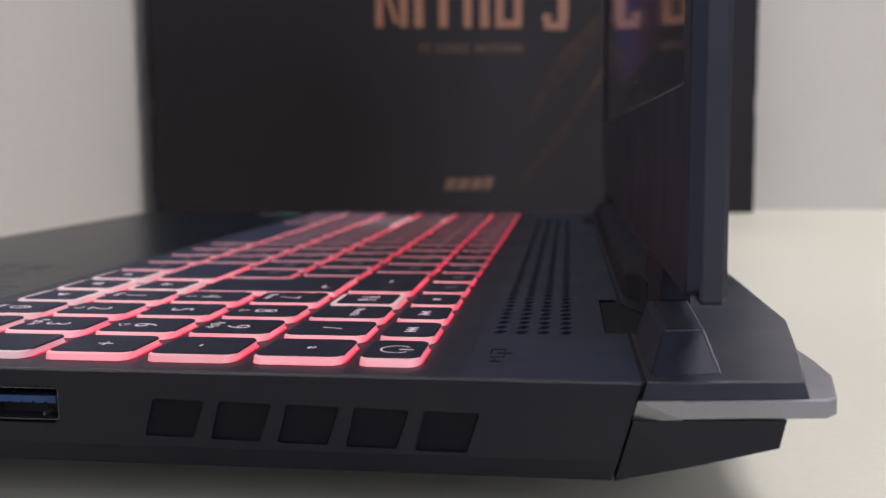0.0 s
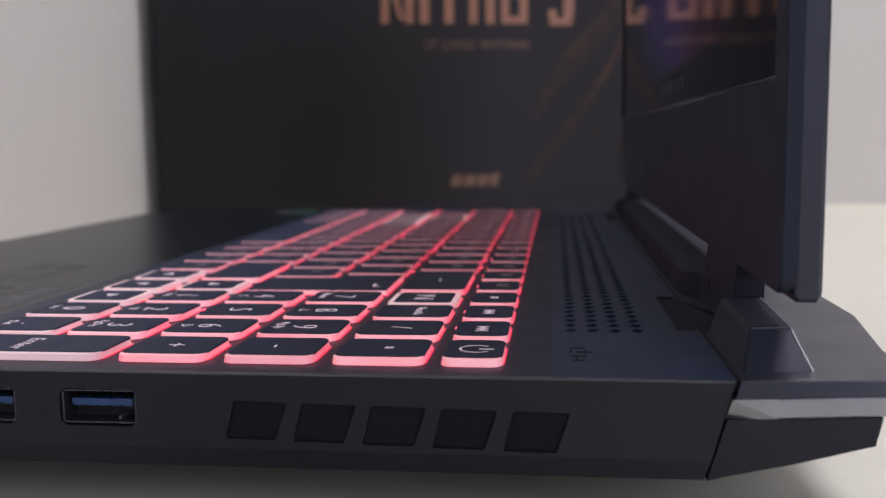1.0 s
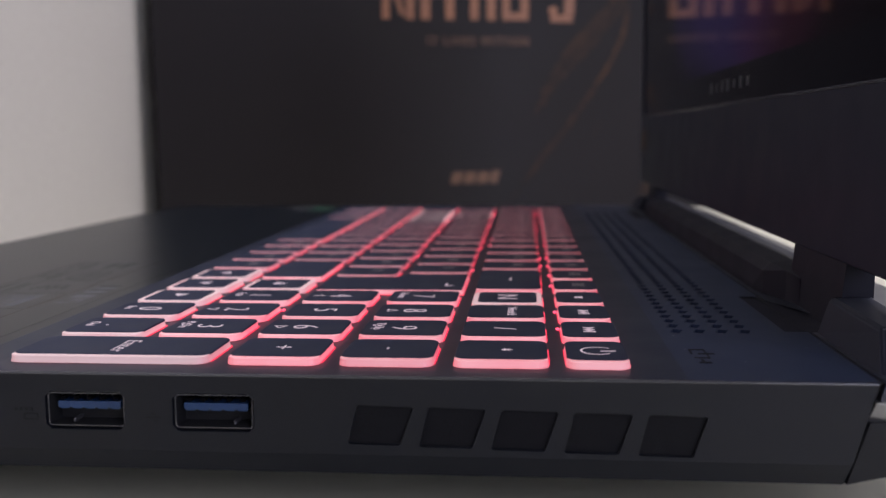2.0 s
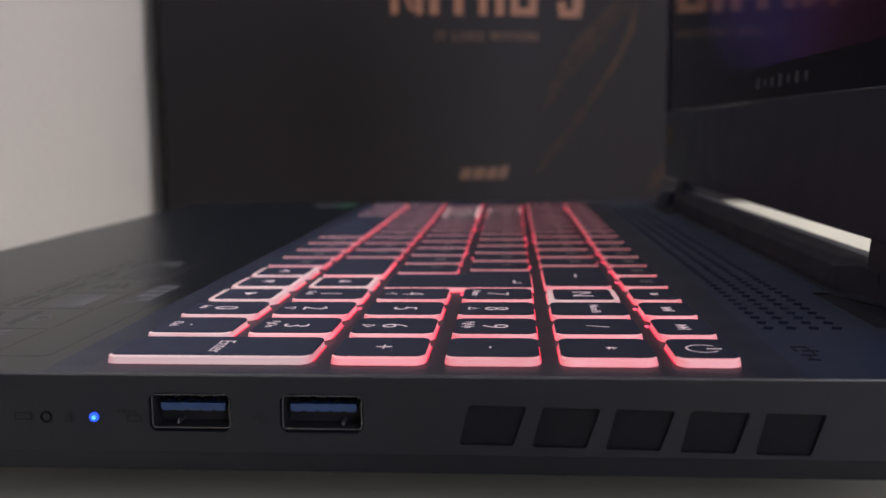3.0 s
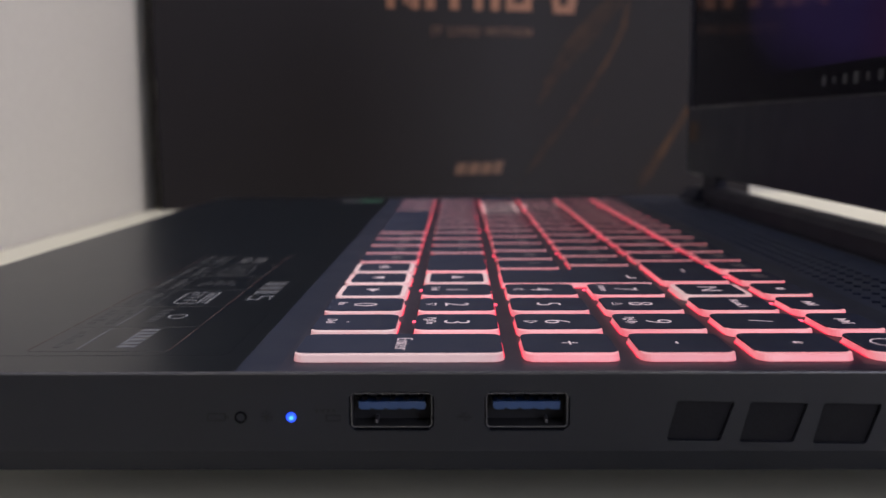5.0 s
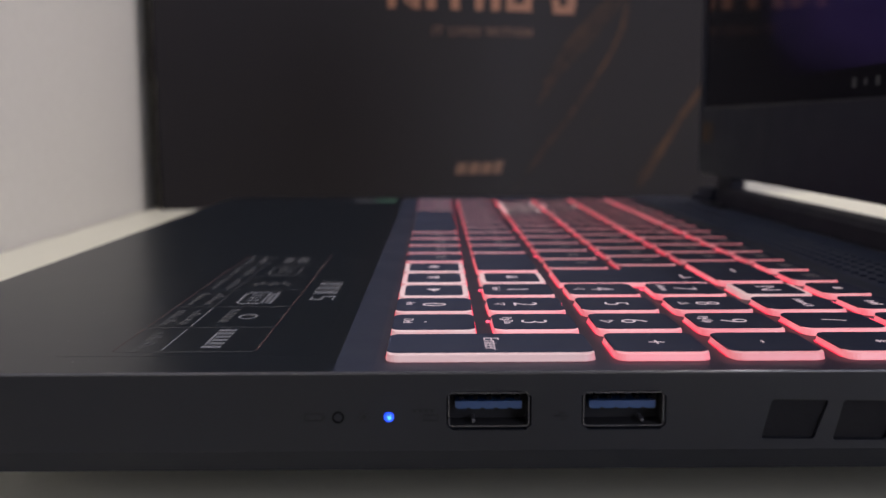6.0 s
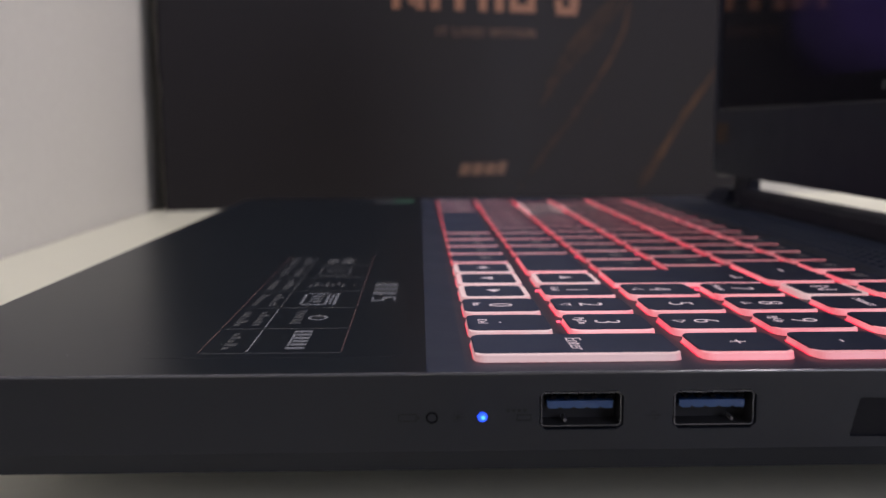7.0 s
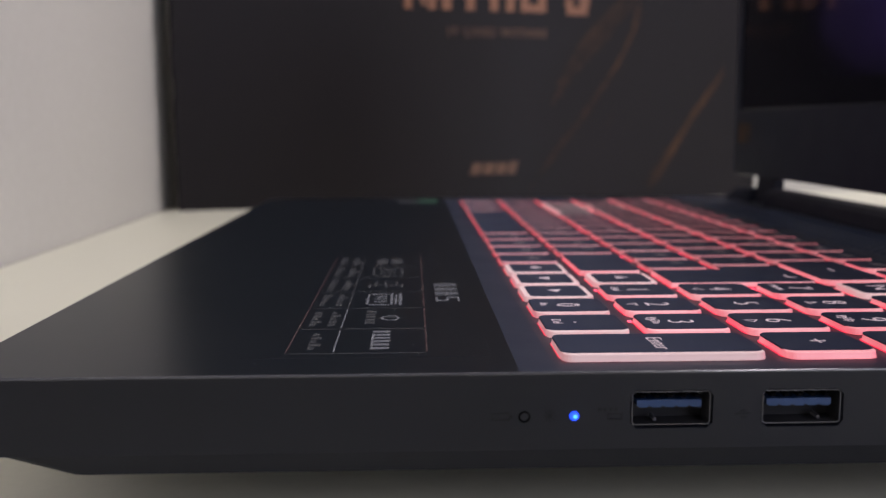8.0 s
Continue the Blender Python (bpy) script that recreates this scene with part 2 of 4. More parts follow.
def slab(x0, x1, y0, y1, z0, z1, r=0.001, ch=0.0003, n=4, bm=None):
    """A plate with rounded corners and softened upper and lower rims."""
    ch = min(ch, (z1 - z0) * 0.45)
    rings = []
    for z, d in ((z0, ch), (z0 + ch, 0), (z1 - ch, 0), (z1 - ch * 0.3, ch * 0.3), (z1, ch)):
        rings.append([(x, y, z) for x, y in rounded(x0 + d, x1 - d, y0 + d, y1 - d, max(r - d, 0.00005), n)])
    return loft(rings, bm=bm)


def block(x0, x1, y0, y1, z0, z1, bm=None):
    return loft([[(x0, y0, z), (x1, y0, z), (x1, y1, z), (x0, y1, z)] for z in (z0, z1)], bm=bm)


def turned(bm, m):
    bmesh.ops.transform(bm, matrix=m, verts=bm.verts)
    return bm


def lettering(text, size, m, extrude=0.00004, spacing=1.0, bold=0.0):
    """Built-in font turned into a mesh at the pose m; x runs along the line, z stands off the surface."""
    cu = bpy.data.curves.new("text", "FONT")
    cu.body, cu.size, cu.extrude, cu.align_x, cu.align_y = text, size, extrude, "CENTER", "CENTER"
    cu.space_character, cu.offset, cu.resolution_u = spacing, bold, 3
    ob = bpy.data.objects.new("text", cu)
    scene.collection.objects.link(ob)
    bpy.context.view_layer.update()
    me = ob.evaluated_get(bpy.context.evaluated_depsgraph_get()).to_mesh()
    bm = bmesh.new()
    bm.from_mesh(me)
    bpy.data.objects.remove(ob)
    bpy.data.curves.remove(cu)
    return turned(bm, m)

# ---- the setting ----
TABLE = -0.003
WALL_X, WALL_Y = -0.1172, 0.778


def setting(name, bm, material, label, category):
    return tagged(part(name, bm, material, None), label, category, kind="structure")


setting("wall_west", block(WALL_X - 0.1, WALL_X, -1.6, WALL_Y + 0.1, -0.75, 1.7), WALL, "off-white painted wall beside the desk", "wall")
setting("wall_north", block(WALL_X, 2.6, WALL_Y, WALL_Y + 0.1, -0.75, 1.7), WALL, "off-white painted wall behind the desk", "wall")
# east and south walls are unseen, added to enclose the light
setting("wall_east", block(2.5, 2.6, -1.6, WALL_Y, -0.75, 1.7), WALL_DARK, "unseen darker wall added to close the room", "wall")
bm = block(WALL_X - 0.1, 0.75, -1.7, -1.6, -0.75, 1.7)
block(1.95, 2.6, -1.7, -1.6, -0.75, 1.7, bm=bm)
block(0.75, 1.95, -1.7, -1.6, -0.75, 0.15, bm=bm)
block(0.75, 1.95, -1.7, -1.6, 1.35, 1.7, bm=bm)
setting("wall_south", bm, WALL_DARK, "unseen darker wall added with an opening for the daylight", "wall")
setting("floor", block(WALL_X - 0.1, 2.6, -1.7, WALL_Y + 0.1, -0.85, -0.75), FLOORM, "plain grey floor of the room", "floor")
setting("ceiling", block(WALL_X - 0.1, 2.6, -1.7, WALL_Y + 0.1, 1.7, 1.8), CEIL, "plain white ceiling of the room", "ceiling")

desk = thing("desk", (0.6, 0.3, -0.75), "cream laminate desk standing in the corner of the room", "desk")
part("desktop", slab(WALL_X + 0.001, 1.35, -0.42, WALL_Y - 0.001, TABLE - 0.025, TABLE, 0.003, 0.0015), TABLETOP, desk)
for lx, ly in ((-0.085, -0.37), (1.3, -0.37), (-0.085, 0.73), (1.3, 0.73)):
    part("leg", slab(lx - 0.025, lx + 0.025, ly - 0.025, ly + 0.025, -0.75, TABLE - 0.0255, 0.004, 0.001), TABLETOP, desk)

# ---- the packaging box behind the laptop ----
BOX_W, BOX_D, BOX_H = 0.527, 0.047, 0.335
box_at = Vector((-0.1105, 0.601, TABLE))
box_way = Vector((1.0, 0.25, 0))
BOX_M = Matrix.Translation(box_at) @ Matrix.Rotation(math.atan2(box_way.y, box_way.x), 4, "Z")


def card_box():
    """Cardboard carton with softened, slightly crushed upright edges; x along its face, y into it."""
    rings = []
    rnd = random.Random(4)
    n = 40
    for k in range(n + 1):
        z = BOX_H * k / n
        w = [0.0005 * rnd.random() + (0.0054 + 0.0100 * z * (z < 0.3) + 0.0028 * max(0.0, 1 - z / 0.105)) * (i == 0) + (0.0016 if abs(z - 0.098) < 0.006 else 0) for i in range(4)]
        e = 0.002
        rings.append([(e + w[0], 0, z), (BOX_W - e, 0, z), (BOX_W - w[1], e, z), (BOX_W, BOX_D - e, z), (BOX_W - e, BOX_D, z), (e + w[0], BOX_D, z), (w[0], BOX_D - e, z), (w[0], e, z)])
    return loft(rings)


carton = thing("laptop_box", box_at, "dark printed cardboard laptop box with copper lettering, standing on the desk", "box")
part("carton", turned(card_box(), BOX_M), BOXCARD, carton)
part("top_flap", turned(slab(0.0015, BOX_W - 0.0015, 0.0015, BOX_D - 0.0015, BOX_H, BOX_H + 0.002, 0.002, 0.0006), BOX_M), BOXCARD, carton)


def face_plate(x0, x1, z0, z1, lean=0.0, depth=0.0006):
    """A printed patch on the box's face, lean: shift of its upper side."""
    return turned(loft([[(x0, y, z0), (x1, y, z0), (x1 + lean, y, z1), (x0 + lean, y, z1)] for y in (0.0, -depth)]), BOX_M)


# copper title: plain upright shapes, as wide and tall as the strokes of the print
for bx0, bx1 in ((0.1920, 0.1985), (0.2118, 0.2190), (0.2243, 0.2322), (0.2450, 0.2526), (0.2660, 0.2730), (0.2802, 0.2876), (0.2934, 0.3000), (0.3091, 0.3160)):
    part("title_bar", face_plate(bx0, bx1, 0.1608, 0.204), GOLD, carton, "copper printed bar")
part("title_bar", face_plate(0.2070, 0.2114, 0.1640, 0.204, -0.0120), GOLD, carton, "slanted copper printed bar")
for bx0, bx1, bz0, bz1 in ((0.3002, 0.3089, 0.1608, 0.1672), (0.3350, 0.3545, 0.1595, 0.1660), (0.3470, 0.3560, 0.1662, 0.1880), (0.3338, 0.3410, 0.1662, 0.1725)):
    part("title_bar", face_plate(bx0, bx1, bz0, bz1), GOLD, carton, "copper printed bar")
FACE = Matrix(((1, 0, 0, 0), (0, 0, -1, 0), (0, 1, 0, 0), (0, 0, 0, 1)))
part("slogan", lettering("IT LIVES WITHIN", 0.0100, BOX_M @ Matrix.Translation((0.2728, -0.0004, 0.143)) @ FACE, 0.0003, 1.2, 0.0001), GOLD_MID, carton, "small copper slogan")
mark = part("maker_mark", face_plate(0.2480, 0.2570, 0.0245, 0.0340, 0.003), GOLD_MID, carton, "slanted copper mark")
for q in range(3):
    part("stroke", face_plate(0.2594 + 0.0112 * q, 0.2684 + 0.0112 * q - 0.002 * (q == 2), 0.0245, 0.0340 + 0.0012 * (q == 2), 0.003), GOLD_MID, mark)


def strand(points, width, rnd, k):
    """One thin ragged strand of a brushed streak along points (x, height) on the box's face."""
    bm = bmesh.new()
    shift, begin, end = rnd.uniform(-1, 1) * width, rnd.uniform(0.0, 0.25), rnd.uniform(0.7, 1.0)
    thick, lift = width * rnd.uniform(0.18, 0.5), 0.0003 + 0.00003 * k
    rows, n = [], 34
    for i in range(n + 1):
        u = begin + (end - begin) * i / n
        f = u * (len(points) - 1)
        j = min(int(f), len(points) - 2)
        (ax, az), (bx, bz) = points[j], points[j + 1]
        x, z = ax + (bx - ax) * (f - j), az + (bz - az) * (f - j)
        w = thick * math.sin(math.pi * (i + 0.3) / (n + 0.6)) ** 0.5 * rnd.uniform(0.55, 1.15)
        x += shift * (0.6 + 0.4 * math.sin(7 * u + k)) + width * 0.12 * rnd.uniform(-1, 1)
        rows.append((bm.verts.new((x - w, -lift, z + w * 0.4)), bm.verts.new((x + w, -lift, z - w * 0.4))))
    for p, q in zip(rows, rows[1:]):
        bm.faces.new((p[0], p[1], q[1], q[0]))
    return turned(bm, BOX_M)


for pts, width, strands, ink in (
    (((0.2990, 0.004), (0.3160, 0.028), (0.3335, 0.052), (0.3520, 0.0725), (0.3720, 0.100), (0.3900, 0.130)), 0.0036, 8, GOLD_FAINT),
    (((0.3500, 0.071), (0.3720, 0.100), (0.3880, 0.126), (0.3990, 0.150), (0.4080, 0.190)), 0.0030, 5, GOLD_DIM),
    (((0.3220, 0.082), (0.3330, 0.102), (0.3480, 0.121), (0.3680, 0.146), (0.3900, 0.172), (0.4050, 0.205)), 0.0085, 7, GOLD_FAINT),
    (((0.4120, 0.003), (0.4285, 0.026), (0.4470, 0.056), (0.4630, 0.079), (0.4800, 0.103), (0.4950, 0.128)), 0.0044, 10, GOLD_DIM),
    (((0.4110, 0.003), (0.4220, 0.018), (0.4340, 0.040), (0.4480, 0.062)), 0.0060, 4, GOLD_FAINT),
    (((0.3720, 0.062), (0.3760, 0.070), (0.3810, 0.077)), 0.0022, 2, GOLD_FAINT),
):
    rnd = random.Random(int(pts[0][0] * 1e4) + strands)
    whole = part("streak", strand(pts, width, rnd, 0), ink, carton, "faint copper streak")
    for k in range(1, strands):
        part("strand", strand(pts, width, rnd, k), ink, whole)

# ---- the laptop ----
DECK, SINK = 0.0249, 0.0245
laptop = thing("laptop", (0.14, 0.18, TABLE), "open black gaming laptop with a red-lit keyboard, standing on the desk", "laptop")
W = 0.36

# lower shell: side walls, chamfered lower rim and underside
def seam_x(z):
    """The seam before the rear housing leans back towards the deck."""
    return 0.2428 + 0.0044 * (z - 0.0085) / 0.0162


def shell_ring(z, x0, inset, r):
    pts = [(seam_x(z), inset), (seam_x(z), W - inset)]
    for i in range(6):
        w = radians(90 + 90 * i / 5)
        pts.append((x0 + r + r * math.cos(w), W - inset - r + r * math.sin(w)))
    for i in range(6):
        w = radians(180 + 90 * i / 5)
        pts.append((x0 + r + r * math.cos(w), inset + r + r * math.sin(w)))
    return [(x, y, z) for x, y in pts]


WALL_LOW, WALL_TOP, FRONT_X, FRONT_R = 0.0120, 0.0247, 0.0060, 0.006
rings = [shell_ring(0.0045, 0.045, 0.022, 0.004), shell_ring(0.0085, 0.0235, 0.0012, 0.005), shell_ring(WALL_LOW, 0.0125, 0.0, 0.0058), shell_ring(0.018, FRONT_X, 0.0, FRONT_R), shell_ring(WALL_TOP, FRONT_X, 0.0, FRONT_R)]
bm = loft(rings, top=False, skip=lambda k, a, b: k >= 2 and abs(a[1]) < 1e-6 and abs(b[1]) < 1e-6)
part("bottom_shell", bm, SIDE, laptop)


def wall_cell(bm, x0, x1, hole=None, depth=0.004, lean=0.0, corner=0.0003, lean_in=0.0):
    """One stretch of the port side's wall; hole: four corners (x, z), anticlockwise from the lower left, cut through it."""
    out = [bm.verts.new((x, 0, z)) for x, z in ((x0 - lean_in, WALL_LOW), (x1 - lean, WALL_LOW), (x1, WALL_TOP), (x0, WALL_TOP))]
    if hole is None:
        bm.faces.new(out)
        return
    cx, cz = sum(p[0] for p in hole) / 4, sum(p[1] for p in hole) / 4
    cut = []
    for i, (x, z) in enumerate(hole):
        for ox, oz in (hole[i - 1], hole[(i + 1) % 4]):
            far = math.hypot(ox - x, oz - z)
            cut.append((x + (ox - x) * corner / far, z + (oz - z) * corner / far))
    rim = [bm.verts.new((x, 0, z)) for x, z in cut]
    lip = [bm.verts.new((x + (cx - x) * 0.012, 0.0004, z + (cz - z) * 0.03)) for x, z in cut]
    back = [bm.verts.new((x + (cx - x) * 0.012, depth, z + (cz - z) * 0.03)) for x, z in cut]
    for i in range(8):
        j = (i + 1) % 8
        if i % 2 == 0:
            bm.faces.new((out[i // 2], rim[j], rim[i]))
        else:
            bm.faces.new((out[i // 2], out[(i // 2 + 1) % 4], rim[j], rim[i]))
        bm.faces.new((rim[i], rim[j], lip[j], lip[i]))
        bm.faces.new((lip[i], lip[j], back[j], back[i]))


USB_X = (0.1164, 0.1377)
VENT_X = [0.1666 + 0.01140 * i for i in range(5)]
bm = bmesh.new()
edge = FRONT_X + FRONT_R
pieces = []
for ux in USB_X:
    pieces.append((ux - 0.0015, ux + 0.0142, [(ux - 0.0003, 0.0153), (ux + 0.0131, 0.0153), (ux + 0.0131, 0.0216), (ux - 0.0003, 0.0216)], 0.009))
for i, vx in enumerate(VENT_X):
    dz = -0.00025 * i
    pieces.append((vx + 0.0002, vx + 0.0116, [(vx - 0.0007, 0.0137 + dz), (vx + 0.0077, 0.0136 + dz), (vx + 0.0099, 0.0199 + dz * 0.8), (vx + 0.0009, 0.0201 + dz * 0.8)], 0.0007))
at, tilt, SLANT = edge, 0.0, 0.0035
for x0, x1, hole, depth in pieces:
    slant = 0.0 if depth > 0.005 else SLANT
    if x0 > at + 1e-6:
        wall_cell(bm, at, x0, lean=slant, lean_in=tilt)
    wall_cell(bm, x0, x1, hole, depth, lean=slant, corner=0.0009 if depth > 0.005 else 0.0003, lean_in=slant)
    at, tilt = x1, slant
wall_cell(bm, at, seam_x(WALL_TOP), lean=seam_x(WALL_TOP) - seam_x(WALL_LOW), lean_in=tilt)
bmesh.ops.remove_doubles(bm, verts=bm.verts, dist=1e-6)
part("port_side_wall", bm, SIDE, laptop)
for vx in VENT_X:
    part("side_vent", block(vx - 0.0010, vx + 0.0100, 0.0006, 0.0012, 0.0118, 0.0204), MESH, laptop, "dark slanted exhaust vent")


def usb_port(ux, spring):
    """Steel-shelled port with a blue tongue, in its cut-out."""
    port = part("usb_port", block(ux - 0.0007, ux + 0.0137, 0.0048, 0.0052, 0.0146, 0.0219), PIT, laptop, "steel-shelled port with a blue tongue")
    z0, z1, x0, x1 = 0.01575, 0.0213, ux, ux + 0.0128
    outer, inner = rounded(x0, x1, z0, z1, 0.0006), rounded(x0 + 0.00014, x1 - 0.00014, z0 + 0.00014, z1 - 0.00014, 0.0005)
    s = bmesh.new()
    shaded_sleeve = bmesh.new()
    for skin, ring_a, ya, ring_b, yb in ((s, outer, 0.0047, outer, 0.0004), (s, outer, 0.0004, inner, 0.0004), (s, inner, 0.0004, inner, 0.0007), (shaded_sleeve, inner, 0.0007, inner, 0.0047)):
        p, q = ([skin.verts.new((x, y, z)) for x, z in ring] for ring, y in ((ring_a, ya), (ring_b, yb)))
        for i in range(len(p)):
            j = (i + 1) % len(p)
            skin.faces.new((p[i], p[j], q[j], q[i]))
    bmesh.ops.remove_doubles(s, verts=s.verts, dist=1e-7)
    part("shell", s, STEEL, port)
    # the shell's inner walls, darkened by colour for the shade in the port
    part("shaded_sleeve", shaded_sleeve, PIT, port)
    outline = [(x1 - 0.0011, z1 - 0.00175), (x0 + 0.0011, z1 - 0.00175), (x0 + 0.0011, z1 - 0.0027)]
    for i in range(5):
        cx = x0 + 0.0022 + i * 0.00218
        outline += [(cx - 0.0006, z1 - 0.0030), (cx + 0.0006, z1 - 0.0030), (cx + 0.0009, z1 - 0.0027)]
    outline[-1] = (x1 - 0.0011, z1 - 0.0027)
    part("tongue", loft([[(x, y, z) for x, z in outline] for y in (0.0016, 0.0047)]), BLUE, port)
    c = bmesh.new()
    for i in range(5):
        cx = x0 + 0.0021 + i * 0.0022
        block(cx - 0.0004, cx + 0.0004, 0.0014, 0.0046, z1 - 0.0014, z1 - 0.0009, bm=c)
    part("contact_strip", c, VOID, port)
    part("spring_contact", slab(x0 + spring, x0 + spring + 0.0005, 0.0012, 0.0040, z0 + 0.0004, z0 + 0.0010, 0.0002, 0.0001), STEEL, port)
    return port


for ux, spring in zip(USB_X, (0.0037, 0.0093)):
    usb_port(ux, spring)


def disc(cx, cz, r, y0, y1, n=20, r_in=0.0):
    """A disc or ring on the port side."""
    b = bmesh.new()
    def ring(rad, y):
        return [b.verts.new((cx + rad * math.cos(2 * math.pi * i / n), y, cz + rad * math.sin(2 * math.pi * i / n))) for i in range(n)]
    rows = [ring(r, y0), ring(r, y1)] + ([ring(r_in, y1), ring(r_in, y0)] if r_in else [])
    for p, q in zip(rows, rows[1:]):
        for i in range(n):
            b.faces.new((p[i], p[(i + 1) % n], q[(i + 1) % n], q[i]))
    if not r_in:
        b.faces.new(rows[-1])
    return b


dome = loft([[(0.1070 + rad * math.cos(w), y, 0.01755 + rad * math.sin(w)) for w in (2 * math.pi * i / 20 for i in range(20))] for rad, y in ((0.00080, 0.0004), (0.00080, -0.0001), (0.00066, -0.00032), (0.00040, -0.00046))])
led = part("power_led", dome, LED, laptop, "lit blue indicator light")
part("led_core", disc(0.1071, 0.01755, 0.00032, -0.0004, -0.00052), LED_CORE, led)
part("charge_led", disc(0.0990, 0.01750, 0.00095, 0.0003, -0.00012, r_in=0.00070), VOID, laptop, "unlit indicator ring")
# faint moulded marks beside the lights and ports
def outline_mark(x0, x1, z0, z1, w=0.00018):
    bm = bmesh.new()
    for q in ((x0, x1, z0, z0 + w), (x0, x1, z1 - w, z1), (x0, x0 + w, z0 + w, z1 - w), (x1 - w, x1, z0 + w, z1 - w)):
        block(q[0], q[1], -0.00006, 0.0002, q[2], q[3], bm=bm)
    return bm


battery = part("battery_mark", outline_mark(0.0937, 0.0966, 0.0169, 0.0182), PRINT_DARK, laptop, "faint moulded mark")
part("tip", block(0.0967, 0.0970, -0.00006, 0.0002, 0.0173, 0.0178), PRINT_DARK, battery)
sun = part("light_mark", disc(0.1031, 0.0176, 0.0004, 0.0002, -0.00006, 12), PRINT_DARK, laptop, "faint moulded mark")
for k in range(8):
    w = 2 * math.pi * k / 8
    part("ray", turned(block(0.0006, 0.0010, -0.00006, 0.0002, -0.0001, 0.0001), Matrix.Translation((0.1031, 0, 0.0176)) @ Matrix.Rotation(w, 4, "Y")), PRINT_DARK, sun)
pack = part("charge_mark", outline_mark(0.1124, 0.1148, 0.0168, 0.0179), PRINT_DARK, laptop, "faint moulded mark")
for k in range(4):
    part("stroke", block(0.1108 + 0.0009 * k, 0.1113 + 0.0009 * k, -0.00006, 0.0002, 0.0183, 0.0188), PRINT_DARK, pack)
fork = part("port_mark", block(0.1330, 0.1355, -0.00006, 0.0002, 0.01745, 0.01765), PRINT_DARK, laptop, "faint moulded mark")
part("stroke", block(0.1338, 0.1347, -0.00006, 0.0002, 0.0180, 0.0182), PRINT_DARK, fork)
part("stroke", block(0.1341, 0.1350, -0.00006, 0.0002, 0.0169, 0.0171), PRINT_DARK, fork)

# upper deck: one skin with a slightly sunk keyboard field and its sloped borders
XS = [FRONT_X, 0.0120, 0.0982, 0.1045, 0.2118, 0.2190, 0.2205, 0.2375, 0.2430, 0.2472]
YS = [0.0, 0.0042, 0.0052, 0.0345, 0.0372, 0.0765, 0.2835, 0.3228, 0.3235, 0.3512, 0.3522, W]


def deck_z(x, y):
    return SINK if 0.1044 < x < 0.2119 and 0.0051 < y < 0.3513 else DECK


bm = bmesh.new()
grid, borders, panel, field = {}, [], [], []
for i, x in enumerate(XS):
    for j, y in enumerate(YS):
        xx, yy = x, y
        if i == 0 and j in (0, len(YS) - 1):
            xx, yy = FRONT_X + 0.0018, (0.0018 if j == 0 else W - 0.0018)
        grid[i, j] = bm.verts.new((xx, yy, deck_z(x, y)))
VENT_X0, VENT_X1, VENT_Y0, VENT_Y1 = 0.2205, 0.2375, 0.0345, 0.3235
for i in range(len(XS) - 1):
    for j in range(len(YS) - 1):
        mx, my = (XS[i] + XS[i + 1]) / 2, (YS[j] + YS[j + 1]) / 2
        if VENT_X0 < mx < VENT_X1 and VENT_Y0 < my < VENT_Y1:
            continue
        if mx > 0.243 and (0.0372 < my < 0.0765 or 0.2835 < my < 0.3228):
            continue
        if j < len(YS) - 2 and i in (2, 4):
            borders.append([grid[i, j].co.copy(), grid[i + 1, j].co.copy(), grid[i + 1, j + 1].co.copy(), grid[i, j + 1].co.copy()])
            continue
        if i == 3 and j < len(YS) - 2:
            field.append([grid[i, j].co.copy(), grid[i + 1, j].co.copy(), grid[i + 1, j + 1].co.copy(), grid[i, j + 1].co.copy()])
            continue
        if i >= 5:
            panel.append([grid[i, j].co.copy(), grid[i + 1, j].co.copy(), grid[i + 1, j + 1].co.copy(), grid[i, j + 1].co.copy()])
            continue
        bm.faces.new((grid[i, j], grid[i + 1, j], grid[i + 1, j + 1], grid[i, j + 1]))
part("top_deck", bm, PLASTIC, laptop)
# rounded rim between the deck and the side walls, its highlight painted in a lighter tone
for side, out in ((0.0, -1), (W, 1)):
    bm = bmesh.new()
    rows = []
    for dy, dz in ((-0.00002, 0.0), (0.00016, 0.00003), (0.00030, 0.00012), (0.00036, 0.00026), (0.00036, 0.00042), (0.0, 0.00050)):
        rows.append([bm.verts.new((x, side + out * dy, DECK - dz)) for x in (XS[1], 0.06, 0.12, 0.18, 0.2470)])
    for p, q in zip(rows, rows[1:]):
        for i in range(4):
            bm.faces.new((p[i], p[i + 1], q[i + 1], q[i]))
    part("deck_rim", bm, RIM, laptop, "thin paler strip painted as an edge highlight")
bm = bmesh.new()
for quad in field:
    bm.faces.new([bm.verts.new(p) for p in quad])
bmesh.ops.remove_doubles(bm, verts=bm.verts, dist=1e-6)
part("keyboard_plate", bm, KEYFIELD, laptop, "dark plum plate under the keys")
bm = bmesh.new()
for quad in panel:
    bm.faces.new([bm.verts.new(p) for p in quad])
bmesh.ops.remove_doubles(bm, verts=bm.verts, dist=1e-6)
part("rear_panel", bm, BORDER, laptop, "satin panel behind the keyboard, navy with its sheen painted in")
